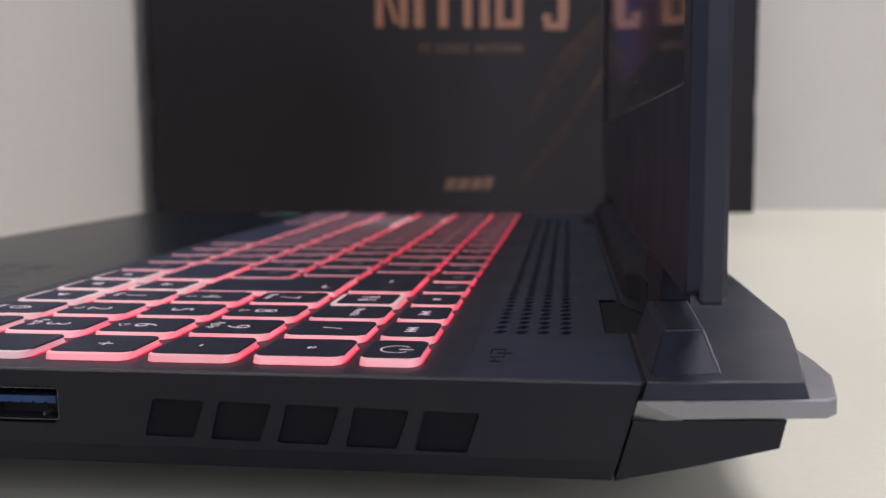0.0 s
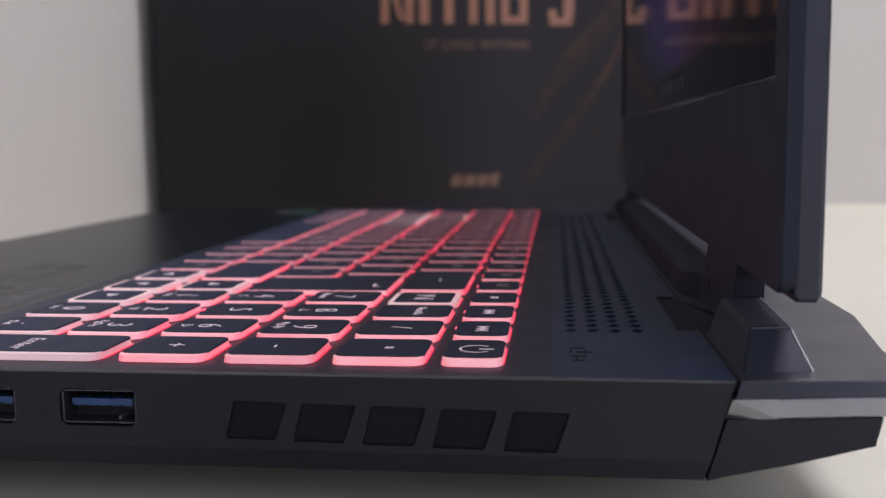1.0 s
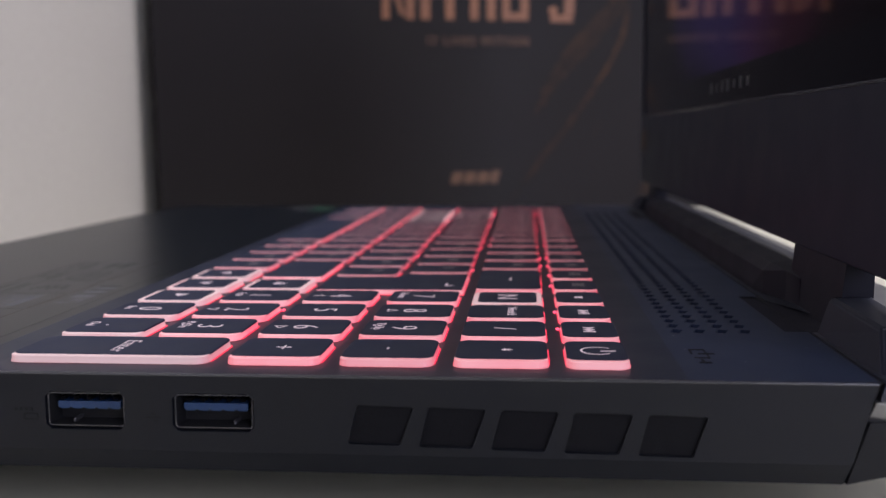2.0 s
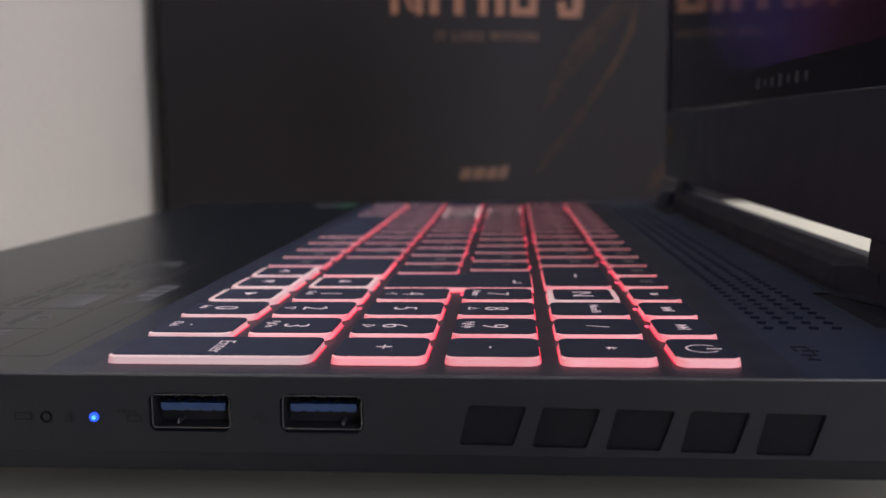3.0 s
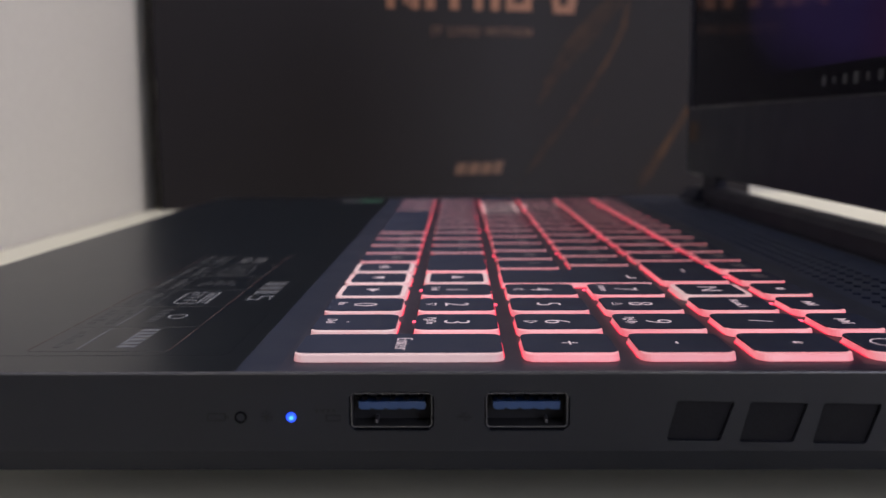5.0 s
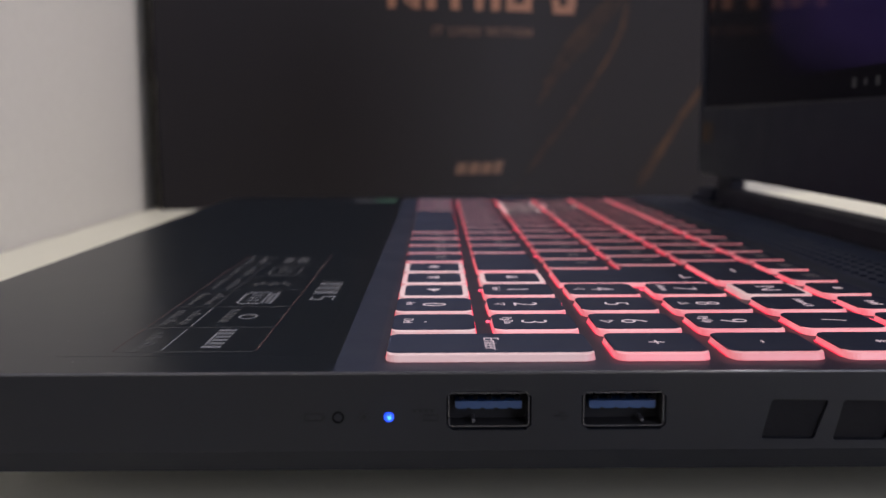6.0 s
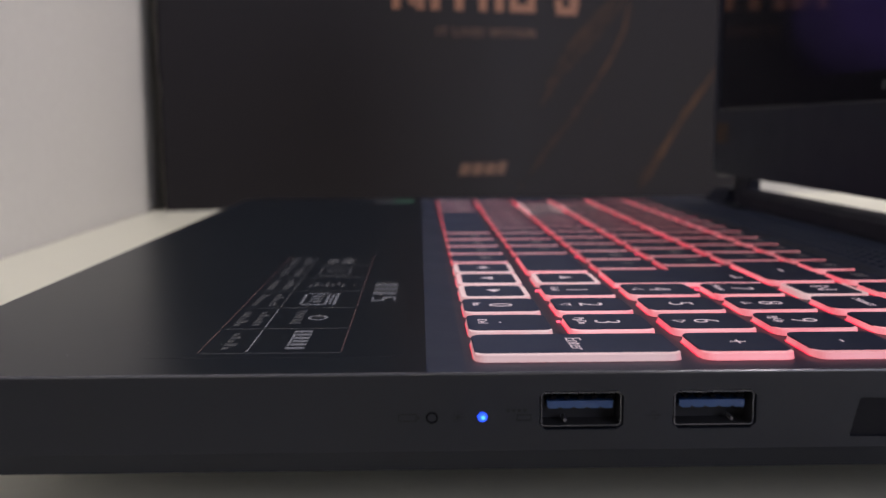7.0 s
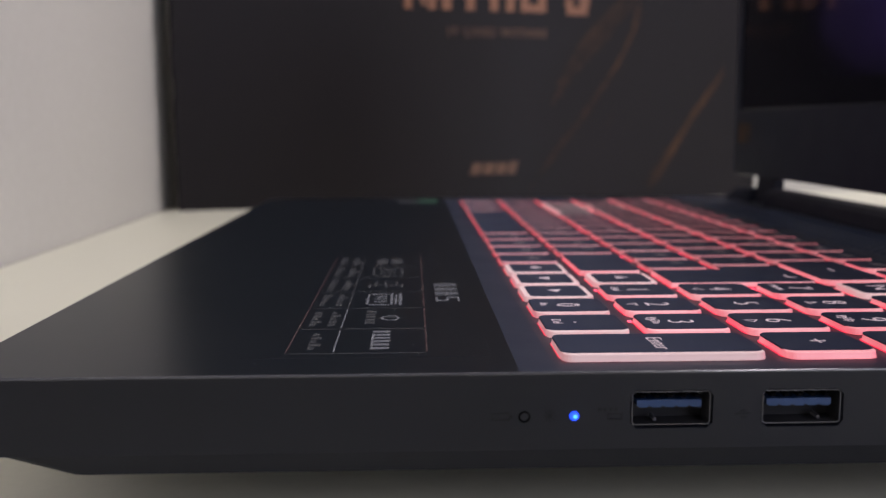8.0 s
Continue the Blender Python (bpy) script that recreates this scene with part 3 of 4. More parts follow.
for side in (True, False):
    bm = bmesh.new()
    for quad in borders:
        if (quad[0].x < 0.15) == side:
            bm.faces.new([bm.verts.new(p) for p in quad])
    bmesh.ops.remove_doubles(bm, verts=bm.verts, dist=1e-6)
    part("keyboard_border", bm, STRIP, laptop, "sloped border strip, navy with its sheen painted in")
part("inner_floor", block(0.221, 0.2640, 0.03, 0.33, 0.0195, 0.0200), MESH, laptop)
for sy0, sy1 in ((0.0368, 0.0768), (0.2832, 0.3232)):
    # black floor: the slot's shade is put into its colour
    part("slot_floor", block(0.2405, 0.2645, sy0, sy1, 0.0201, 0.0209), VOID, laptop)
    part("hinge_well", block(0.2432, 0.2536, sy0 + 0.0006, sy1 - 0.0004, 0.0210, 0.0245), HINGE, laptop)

# perforated speaker field: every hole goes through the deck
bm = bmesh.new()
NC, NR = 4, 58
cw, ch = (VENT_X1 - VENT_X0) / NC, (VENT_Y1 - VENT_Y0) / NR
for c in range(NC):
    for r in range(NR):
        x0, y0 = VENT_X0 + c * cw, VENT_Y0 + r * ch
        out = [bm.verts.new((x, y, DECK)) for x, y in ((x0, y0), (x0 + cw, y0), (x0 + cw, y0 + ch), (x0, y0 + ch))]
        if r < 56:
            h = [(0.20, 0.26), (0.60, 0.12), (0.84, 0.70), (0.44, 0.84)]
            rim = [bm.verts.new((x0 + cw * u, y0 + ch * w, DECK)) for u, w in h]
            low = [bm.verts.new((x0 + cw * u, y0 + ch * w, DECK - 0.0015)) for u, w in h]
            for i in range(4):
                j = (i + 1) % 4
                bm.faces.new((out[i], out[j], rim[j], rim[i]))
                bm.faces.new((rim[i], rim[j], low[j], low[i]))
        else:
            bm.faces.new(out)
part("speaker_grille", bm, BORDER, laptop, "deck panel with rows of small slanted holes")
# dark sound-system mark, as plain strokes
mark = part("sound_mark", block(0.2232, 0.2236, 0.0112, 0.0140, DECK - 0.0001, DECK + 0.00008), PRINT_DARK, laptop, "small dark printed mark")
for mx0, mx1, my0, my1 in ((0.2224, 0.2250, 0.0206, 0.0213), (0.2222, 0.2226, 0.0176, 0.0206), (0.2234, 0.2262, 0.0176, 0.0183), (0.2224, 0.2250, 0.0146, 0.0152), (0.2226, 0.2246, 0.0112, 0.0119), (0.2247, 0.2250, 0.0150, 0.0212)):
    part("stroke", block(mx0, mx1, my0, my1, DECK - 0.0001, DECK + 0.00008), PRINT_DARK, mark)

# rear housing behind the seam
def mirrored(pts):
    return pts + [(x, W - y, z) for x, y, z in reversed(pts)]


def TRIM_RISE(x):
    """The silver strip climbs a little towards the back."""
    return 0.0012 * max(0.0, x - 0.2474) / 0.028


NOTCH_Y0, NOTCH_Y1, NOTCH_X = 0.0372, 0.0722, 0.2584
half_edge = [(0.2480, NOTCH_Y1, 0.0248), (NOTCH_X, NOTCH_Y1, 0.0254), (NOTCH_X, NOTCH_Y0, 0.0254), (0.2480, NOTCH_Y0, 0.0248), (0.2480, 0.0, 0.0249), (0.2715, 0.0, 0.0256), (0.2744, 0.0155, 0.0257), (0.2796, 0.0500, 0.0258), (0.2794, 0.13, 0.0258)]
top_edge = mirrored(half_edge)
low_edge = [(x + (0.0006 if x > 0.265 else -0.0008 if x < 0.2485 else 0), y + ((-0.0004 if y < 0.18 else 0.0004) if x < 0.272 and (y < 0.001 or y > W - 0.001) else 0), 0.0220 + TRIM_RISE(x)) for x, y, z in top_edge]
bm = loft([low_edge, [(x, y, z - 0.0004) for x, y, z in top_edge], [(x - (0.0003 if x > 0.265 else 0), y + (0.0003 if y < 0.001 else -0.0003 if y > W - 0.001 else 0), z) for x, y, z in top_edge]], bottom=False)
bmesh.ops.triangulate(bm, faces=[f for f in bm.faces if len(f.verts) > 4])
part("rear_housing", bm, REAR, laptop)
# added strips whose lighter colour gives the housing's edge highlight
for side, out in ((0.0, -1), (W, 1)):
    part("housing_rim", loft([[(x, side - out * 0.0003, z + 0.00022), (x, side + out * 0.00026, z + 0.00010), (x, side + out * 0.00038, z - 0.00014), (x, side - out * 0.0001, z - 0.0002)][::-out] for x, z in ((0.2480, 0.0247), (0.2714, 0.0254))]), RIM, laptop, "thin paler strip painted as an edge highlight")
strip = [(x, y, z) for x, y, z in mirrored([(0.2534, -0.0008, 0), (0.2750, -0.0008, 0), (0.2764, 0.0008, 0), (0.2792, 0.0145, 0), (0.2790, 0.0245, 0), (0.2778, 0.0400, 0), (0.2778, 0.13, 0)])]
bm = loft([[(x - (0.0003 if x > 0.26 else 0), y + (0.0003 if y < 0.18 else -0.0003), z) for x, y, _ in strip] if z in (0.0189, 0.0219) else [(x, y, z) for x, y, _ in strip] for z in (0.0189, 0.0192, 0.0216, 0.0219)])
for v in bm.verts:
    v.co.z += TRIM_RISE(v.co.x)
trim = part("silver_trim", bm, SILVER, laptop, "satin silver trim strip")
for side, out in ((0.0, 1), (W, -1)):
    # end piece: its lower corner is cut back, so that a leaning triangle shows before the seam
    bm = bmesh.new()
    f = [bm.verts.new((x, side + out * y, z)) for x, y, z in ((0.2466, -0.0009, 0.0220), (0.2534, -0.0008, 0.0220 + TRIM_RISE(0.2534)), (0.2534, -0.0008, 0.0189 + TRIM_RISE(0.2534)), (0.2459, 0.0012, 0.0183), (0.2466, 0.0040, 0.0220), (0.2534, 0.0040, 0.0220))]
    for face in ((0, 1, 2), (0, 2, 3), (0, 4, 5, 1), (0, 3, 4), (3, 2, 5, 4)):
        bm.faces.new([f[i] for i in (face if out < 0 else face[::-1])])
    bmesh.ops.recalc_face_normals(bm, faces=bm.faces)
    part("facet", bm, SILVER, trim)
low = [[(seam_x(0.0186) + 0.0005, y, 0.0186), (0.2690, y, 0.0194), (0.2680, y, 0.0150), (0.2560, y, 0.0118), (seam_x(0.0085) + 0.0005, y + d, 0.0085)] for y, d in ((0.0, 0.0012), (W, -0.0012))]
bm = loft([low[0], [(x, 0.001, z) for x, _, z in low[0]], [(x, W - 0.001, z) for x, _, z in low[0]], low[1]])
part("rear_lower_shell", bm, SIDE, laptop)
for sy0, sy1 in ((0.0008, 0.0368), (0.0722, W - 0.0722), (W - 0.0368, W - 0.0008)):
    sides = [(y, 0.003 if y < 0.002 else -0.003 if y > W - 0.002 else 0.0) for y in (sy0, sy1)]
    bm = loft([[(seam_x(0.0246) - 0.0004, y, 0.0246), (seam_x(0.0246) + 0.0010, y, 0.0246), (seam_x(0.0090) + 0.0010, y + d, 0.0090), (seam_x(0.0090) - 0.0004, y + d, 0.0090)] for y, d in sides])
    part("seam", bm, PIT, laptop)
for fx, fy in ((0.07, 0.085), (0.07, 0.275), (0.225, 0.085), (0.225, 0.275)):
    part("foot", slab(fx - 0.012, fx + 0.012, fy - 0.018, fy + 0.018, TABLE, 0.0047, 0.004, 0.0006), RUBBER, laptop)

# hinges
for flip in (False, True):
    yy = (lambda y: W - y) if flip else (lambda y: y)
    low = [(0.2488, yy(0.0036), DECK), (0.2601, yy(0.0052), DECK), (0.2606, yy(0.0370), DECK), (0.2488, yy(0.0370), DECK)]
    mid = [(0.2514, yy(0.0122), 0.0304), (0.2582, yy(0.0122), 0.0306), (0.2588, yy(0.0370), 0.0312), (0.2508, yy(0.0370), 0.0312)]
    high = [(0.2518, yy(0.0129), 0.0308), (0.2578, yy(0.0129), 0.0310), (0.2584, yy(0.0370), 0.0316), (0.2512, yy(0.0370), 0.0316)]
    if flip:
        low, mid, high = low[::-1], mid[::-1], high[::-1]
    bm = loft([low, mid, high])
    bmesh.ops.bevel(bm, geom=[e for e in bm.edges if min(v.co.z for v in e.verts) > DECK + 0.001 or abs(e.verts[0].co.z - e.verts[1].co.z) > 0.002], offset=0.0004, segments=2, affect="EDGES")
    base = part("hinge_base", bm, HUMP, laptop)
    # highlights painted as paler strips along the outer flank and over the front
    for ends, r0 in ((((0.2599, 0.0054, DECK + 0.0002), (0.2581, 0.0124, 0.0304), (0.2580, 0.0180, 0.0309), (0.2582, 0.0365, 0.0315)), 0.00022), (((0.2519, 0.0124, 0.0305), (0.2580, 0.0124, 0.0307)), 0.00016)):
        rings = [[(x + r0 * math.cos(w) * (len(ends) > 2), yy(y + r0 * math.cos(w) * (len(ends) == 2)), z + r0 * math.sin(w)) for w in (radians(60 * i) for i in range(6))] for x, y, z in ends]
        edge_bm = loft(rings)
        bmesh.ops.recalc_face_normals(edge_bm, faces=edge_bm.faces)
        part("worn_edge", edge_bm, EDGE_LIGHT, base, "thin paler strip painted as an edge highlight")
    prof = [(0.2528, 0.0212), (0.2586, 0.0212), (0.2588, 0.0260), (0.2590, 0.0335), (0.2590, 0.0395), (0.2560, 0.0405), (0.2541, 0.0405), (0.2533, 0.0330)]
    ys = (0.0372, 0.0715) if not flip else (0.302, 0.3225)
    part("hinge_barrel", loft([[(x, y, z) for x, z in prof] for y in ys]), HINGE, laptop)

# dark cover bar between the hinges, a little below the lid
bar = [(0.2488, 0.0228), (0.2622, 0.0228), (0.2624, 0.0315), (0.2612, 0.0323), (0.2560, 0.0329), (0.2512, 0.0323), (0.2494, 0.0304), (0.2488, 0.0262)]
part("hinge_cover", loft([[(max(x, lim), y, z - drop * (z > 0.025)) for x, z in bar] for y, lim, drop in ((0.0640, 0.2530, 0.0012), (0.0720, 0.2522, 0.0006), (0.0810, 0.2494, 0.0), (0.0880, 0.0, 0.0), (0.3012, 0.0, 0.0))]), HINGE, laptop)

# lid
LID_Z0, LID_Z1, LID_X0, LID_X1 = 0.0364, 0.2780, 0.2536, 0.2599
STAND = Matrix(((0, 0, 1, 0), (1, 0, 0, 0), (0, 1, 0, 0), (0, 0, 0, 1)))


def upright(y0, y1, z0, z1, x0, x1, r, ch, n=5):
    """A plate standing in the plane of the lid."""
    return turned(slab(y0, y1, z0, z1, x0, x1, r, ch, n), STAND)




def lid_ring(x, d):
    """Outline of the lid's cover, d inside its rim: the lower corners hang a little deeper than the edge between them."""
    pts = []
    for sign in (1, -1):
        half = [(0.0010 + d, LID_Z1 - 0.007 - d), (0.0010 + d, LID_Z0 + 0.0010 + d), (0.0018 + d, LID_Z0 + 0.0003 + d), (0.0110, LID_Z0 + 0.0003 + d), (0.0170, LID_Z0 + 0.0012 + d)]
        corner = [(0.0080 - (0.0070 - d) * math.sin(w), LID_Z1 - 0.007 + (0.0070 - d) * math.cos(w)) for w in (radians(18 * i) for i in range(5))]
        side = corner + half
        pts += [(y, z) for y, z in side] if sign > 0 else [(W - y, z) for y, z in reversed(side)]
    return [(x, y, z) for y, z in pts]


lid = part("lid", loft([lid_ring(LID_X0 + 0.0022, 0.0003), lid_ring(LID_X0 + 0.0026, 0.0), lid_ring(LID_X1 - 0.0008, 0.0), lid_ring(LID_X1, 0.0008)]), LIDCOVER, laptop, "upright black display lid")
y0, y1, z0, z1 = 0.0011, W - 0.0011, LID_Z0 + 0.0014, LID_Z1 - 0.0036
DY0, DY1, DZ0, DZ1 = 0.0085, W - 0.0085, 0.0715, 0.2650
x0, x1 = LID_X0, LID_X0 + 0.0025
bm = bmesh.new()
outer = rounded(y0, y1, z0, z1, 0.0030, 5)
inner = rounded(DY0, DY1, DZ0 - 0.0003, DZ1, 0.0004, 5)
loops = [[bm.verts.new((x, a, b)) for a, b in ring] for x, ring in ((x1, outer), (x0 + 0.0003, outer), (x0, rounded(y0 + 0.0003, y1 - 0.0003, z0 + 0.0003, z1 - 0.0003, 0.0028, 5)), (x0, inner), (x0 + 0.0006, rounded(DY0 + 0.0002, DY1 - 0.0002, DZ0 - 0.0001, DZ1 - 0.0002, 0.0003, 5)), (x1, inner))]
for a, b in zip(loops, loops[1:]):
    for i in range(len(a)):
        j = (i + 1) % len(a)
        bm.faces.new((a[i], a[j], b[j], b[i]))
part("bezel", bm, BEZEL, lid)
display = part("display", upright(DY0 - 0.0001, DY1 + 0.0001, DZ0 - 0.0004, DZ1 + 0.0001, x0 + 0.0008, x1 - 0.0001, 0.0003, 0.0001), DISPLAY, lid, "lit glossy display with a dark violet picture")
for k in range(7):
    iy = 0.1755 - 0.0085 * k
    half = (0.0016, 0.0011, 0.0015, 0.0018, 0.0012, 0.0016, 0.0013)[k]
    part("taskbar_icon", upright(iy - half, iy + half, 0.0766 - half, 0.0766 + half, x0 + 0.0006, x0 + 0.0009, 0.0006, 0.0001), ICON, display)
# the light line below the display is put into this strip's colour
part("bezel_lip", upright(DY0, DY1, DZ0 - 0.0009, DZ0 - 0.0004, x0 - 0.00022, x0 + 0.0002, 0.0002, 0.00012), RIM, lid, "thin lip under the display, painted as a highlight line")
part("lid_sticker", upright(0.335, 0.352, 0.054, 0.064, x0 - 0.00012, x0 + 0.0002, 0.001, 0.00005), GOLD_DIM, lid, "small dull gold sticker")

# palm rest prints
def deck_bar(name, x0, x1, y0, y1, mat, parent, label=""):
    if parent is not laptop and parent.name.startswith("spec_sticker"):
        y0, y1 = sheet_y(y0), sheet_y(y1)
    return part(name, block(x0, x1, y0, y1, DECK - 0.0002, DECK + 0.00006), mat, parent, label)


def sheet_y(y):
    """Along the sticker's print, from its first cell on."""
    return 0.0134 + (y - 0.0165) * 1.07


label_sheet = part("spec_sticker", slab(0.0500, 0.0945, 0.0106, 0.150, DECK - 0.0002, DECK + 0.00003, 0.002, 0.00002), PLASTIC, laptop, "dark glossy feature sticker with red outlines and grey marks")
SX0, SXM, SX1 = 0.0590, 0.0672, 0.0838
cells = [0.0165, 0.0350, 0.0544, 0.0735, 0.0926, 0.1117, 0.1308]
for a, b in zip(cells, cells[1:]):
    deck_bar("outline", SX0, SX0 + 0.0003, a + 0.0008, b - 0.0008, PRINT_RED, label_sheet)
    deck_bar("outline", SX1 - 0.0003, SX1, a + 0.0008, b - 0.0008, PRINT_RED, label_sheet)
    deck_bar("divider", SXM, SXM + 0.00030, a + 0.0012, b - 0.0012, PRINT if a < 0.05 else PRINT_DIM, label_sheet)
    deck_bar("outline", SX0 + 0.0006, SX1 - 0.0006, a, a + 0.0004, PRINT_DIM, label_sheet)
rnd = random.Random(8)
for k, (a, b) in enumerate(zip(cells, cells[1:])):
    n = 2 if k else 1
    for q in range(n):
        xx = SX0 + (0.0035 if n == 1 else 0.0018 + 0.0036 * q)
        for s in range(5):
            ya = a + 0.0028 + s * (b - a - 0.0056) / 5
            deck_bar("print_bar", xx, xx + 0.0010 + 0.0012 * rnd.random(), ya, ya + (b - a - 0.0056) / 5 * 0.72, PRINT_DIM, label_sheet)
# first cell: bright strokes; above it round, boxed, dotted and oval marks
for k in range(6):
    deck_bar("print_bar", 0.0736 if k in (0, 5) else 0.0742, 0.0770, 0.0193 + k * 0.0025, 0.0208 + k * 0.0025, PRINT, label_sheet)
deck_bar("print_bar", 0.0736, 0.0741, 0.0216, 0.0310, PRINT, label_sheet)
for k in range(5):
    deck_bar("print_bar", 0.0716, 0.0736, 0.0395 + k * 0.0026, 0.0413 + k * 0.0026, PRINT_DIM, label_sheet)
bm = bmesh.new()
ring_out, ring_in = [[bm.verts.new((0.0766 + r * 0.0020 * math.cos(2 * math.pi * i / 20), sheet_y(0.0447) + r * 0.0027 * math.sin(2 * math.pi * i / 20), DECK + 0.00006)) for i in range(20)] for r in (1.0, 0.72)]
for i in range(20):
    bm.faces.new((ring_out[i], ring_out[(i + 1) % 20], ring_in[(i + 1) % 20], ring_in[i]))
part("round_mark", bm, PRINT, label_sheet)
deck_bar("print_bar", 0.0756, 0.0776, 0.0450, 0.0466, PRINT_DIM, label_sheet)
for bx0, bx1, by0, by1 in ((0.0709, 0.0715, 0.0575, 0.0708), (0.0781, 0.0788, 0.0575, 0.0708), (0.0709, 0.0765, 0.0575, 0.0585), (0.0709, 0.0765, 0.0698, 0.0708), (0.0762, 0.0768, 0.0575, 0.0708), (0.0726, 0.0755, 0.0610, 0.0620), (0.0726, 0.0755, 0.0640, 0.0650), (0.0726, 0.0755, 0.0668, 0.0678), (0.0772, 0.0777, 0.0585, 0.0698)):
    deck_bar("print_bar", bx0, bx1, by0, by1, PRINT, label_sheet)
for k in range(7):
    deck_bar("print_bar", 0.0704 + k * 0.0013, 0.0712 + k * 0.0013, 0.0790 + 0.0012 * (k % 3), 0.0830 + 0.003 * (k % 2), PRINT_DIM, label_sheet)
for bx0, bx1, by0, by1 in ((0.0706, 0.0712, 0.0965, 0.1070), (0.0782, 0.0788, 0.0965, 0.1070), (0.0712, 0.0782, 0.0950, 0.0962), (0.0712, 0.0782, 0.1073, 0.1085), (0.0726, 0.0768, 0.0995, 0.1010), (0.0726, 0.0768, 0.1030, 0.1045), (0.0712, 0.0740, 0.1150, 0.1245), (0.0752, 0.0784, 0.1150, 0.1245)):
    deck_bar("print_bar", bx0, bx1, by0, by1, PRINT_DIM, label_sheet)
model_mark = deck_bar("model_mark", 0.0864, 0.0918, 0.0690, 0.0697, PRINT, laptop, "grey printed model mark")
for k in range(6):
    deck_bar("stroke", 0.0864, 0.0918, 0.0705 + 0.0028 * k, 0.0725 + 0.0028 * k, PRINT_DIM if k % 2 else PRINT, model_mark)
for sx0, sx1, sy0, sy1 in ((0.0864, 0.0869, 0.0615, 0.0665), (0.0888, 0.0893, 0.0615, 0.0665), (0.0913, 0.0918, 0.0615, 0.0665), (0.0869, 0.0888, 0.0615, 0.0628), (0.0893, 0.0913, 0.0652, 0.0665)):
    deck_bar("stroke", sx0, sx1, sy0, sy1, PRINT, model_mark)
far_label = deck_bar("maker_sticker", 0.0740, 0.0835, 0.3300, 0.3480, PRINT_DIM, laptop, "small grey sticker")
far_green = deck_bar("graphics_sticker", 0.0842, 0.0945, 0.3300, 0.3480, GREEN, laptop, "small green sticker")

# a little dust on the dark deck
rnd = random.Random(21)
bm = bmesh.new()
for _ in range(26):
    x, y = rnd.choice(((rnd.uniform(0.030, 0.060), rnd.uniform(0.004, 0.06)), (rnd.uniform(0.22, 0.2465), rnd.uniform(0.001, 0.035)), (rnd.uniform(0.25, 0.27), rnd.uniform(0.001, 0.006))))
    r = rnd.uniform(0.00003, 0.00008)
    z = DECK + (0.00032 if x > 0.2475 else 0.00002)
    block(x - r, x + r, y - r * 1.6, y + r * 1.6, z, z + 0.00004, bm=bm)
tagged(part("dust", bm, DUST, None), "sparse pale dust specks lying on the laptop deck", "dust", kind="stuff")

# ---- keyboard ----
KEY_TOP, KEY_LOW = 0.02600, 0.02470
ROW = {"space": (0.1060, 0.1220), "lower": (0.1250, 0.1410), "home": (0.1440, 0.1600), "upper": (0.1630, 0.1790), "digit": (0.1820, 0.1980), "function": (0.2006, 0.2112)}
COL, GAP, EDGE = 0.0178, 0.0026, 0.0067


def span(first, count=1.0):
    """The stretch across the keyboard that keys number first, first + 1, ... take up, counted from the port side."""
    return EDGE + COL * first, EDGE + COL * (first + count) - GAP


def key_mesh(x0, x1, y0, y1, z0, z1, r, flare):
    rings = []
    for z, d in ((z0, -flare), (z0 + (z1 - z0) * 0.55, -flare * 0.25), (z1 - 0.0001, 0.0), (z1, 0.0001)):
        rings.append([(x, y, z) for x, y in rounded(x0 + d, x1 - d, y0 + d, y1 - d, r - d, 5)])
    return loft(rings)


TEXT_M = Matrix(((0, 1, 0, 0), (-1, 0, 0, 0), (0, 0, 1, 0), (0, 0, 0, 1)))


def legend(text, size, x, y, key, sy=1.0):
    m = Matrix.Translation((x, y, KEY_TOP + 0.00008)) @ TEXT_M
    part("legend", lettering(text, size, m, 0.00003, 1.0, -0.00012 * size / 0.0078), LEGEND, key)


sparks = random.Random(11)


def key(row, first, count=1.0, pale=False, row_to=None, name="key"):
    x0, x1 = ROW[row]
    x0, x1 = x0 + 0.0003, x1 - 0.0003
    if row_to:
        x1 = ROW[row_to][1] - 0.0003
    y0, y1 = span(first, count)
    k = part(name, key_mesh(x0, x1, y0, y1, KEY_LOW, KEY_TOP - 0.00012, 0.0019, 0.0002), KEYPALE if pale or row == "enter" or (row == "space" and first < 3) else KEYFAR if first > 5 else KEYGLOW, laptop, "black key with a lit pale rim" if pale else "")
    if pale:
        part("cap", key_mesh(x0 + 0.0012, x1 - 0.0012, y0 + 0.0011, y1 - 0.0009, KEY_TOP - 0.0003, KEY_TOP, 0.0013, 0.0), KEYTOP, k)
    else:
        part("cap", key_mesh(x0 - 0.00004, x1 + 0.00004, y0 + 0.0013, y1 + 0.00004, KEY_TOP - 0.00032, KEY_TOP, 0.0019, 0.0), KEYTOP, k)
    part("light_leak", slab(x0 - 0.0003, x1 + 0.0004, y0 + 0.0016, y1 + 0.0004, SINK + 0.00004, SINK + 0.00012, 0.0018, 0.00002), LEAK, k)
    # small glowing chips added at random corners for the backlight's hot spots
    if row not in ("space", "enter") and sparks.random() < 0.45:
        gx, gy = (x1 + 0.0006, y1 - 0.0010) if row != "function" and sparks.random() < 0.5 else (x0 - 0.0006, y1 - 0.0008)
        part("lamp_glint", slab(gx - 0.0004, gx + 0.0004, gy - 0.0007, gy + 0.0007, SINK + 0.00004, SINK + 0.0003, 0.00035, 0.0001), GLINT, k, "bright red backlight glint")
    return k, (x0 + x1) / 2, (y0 + y1) / 2


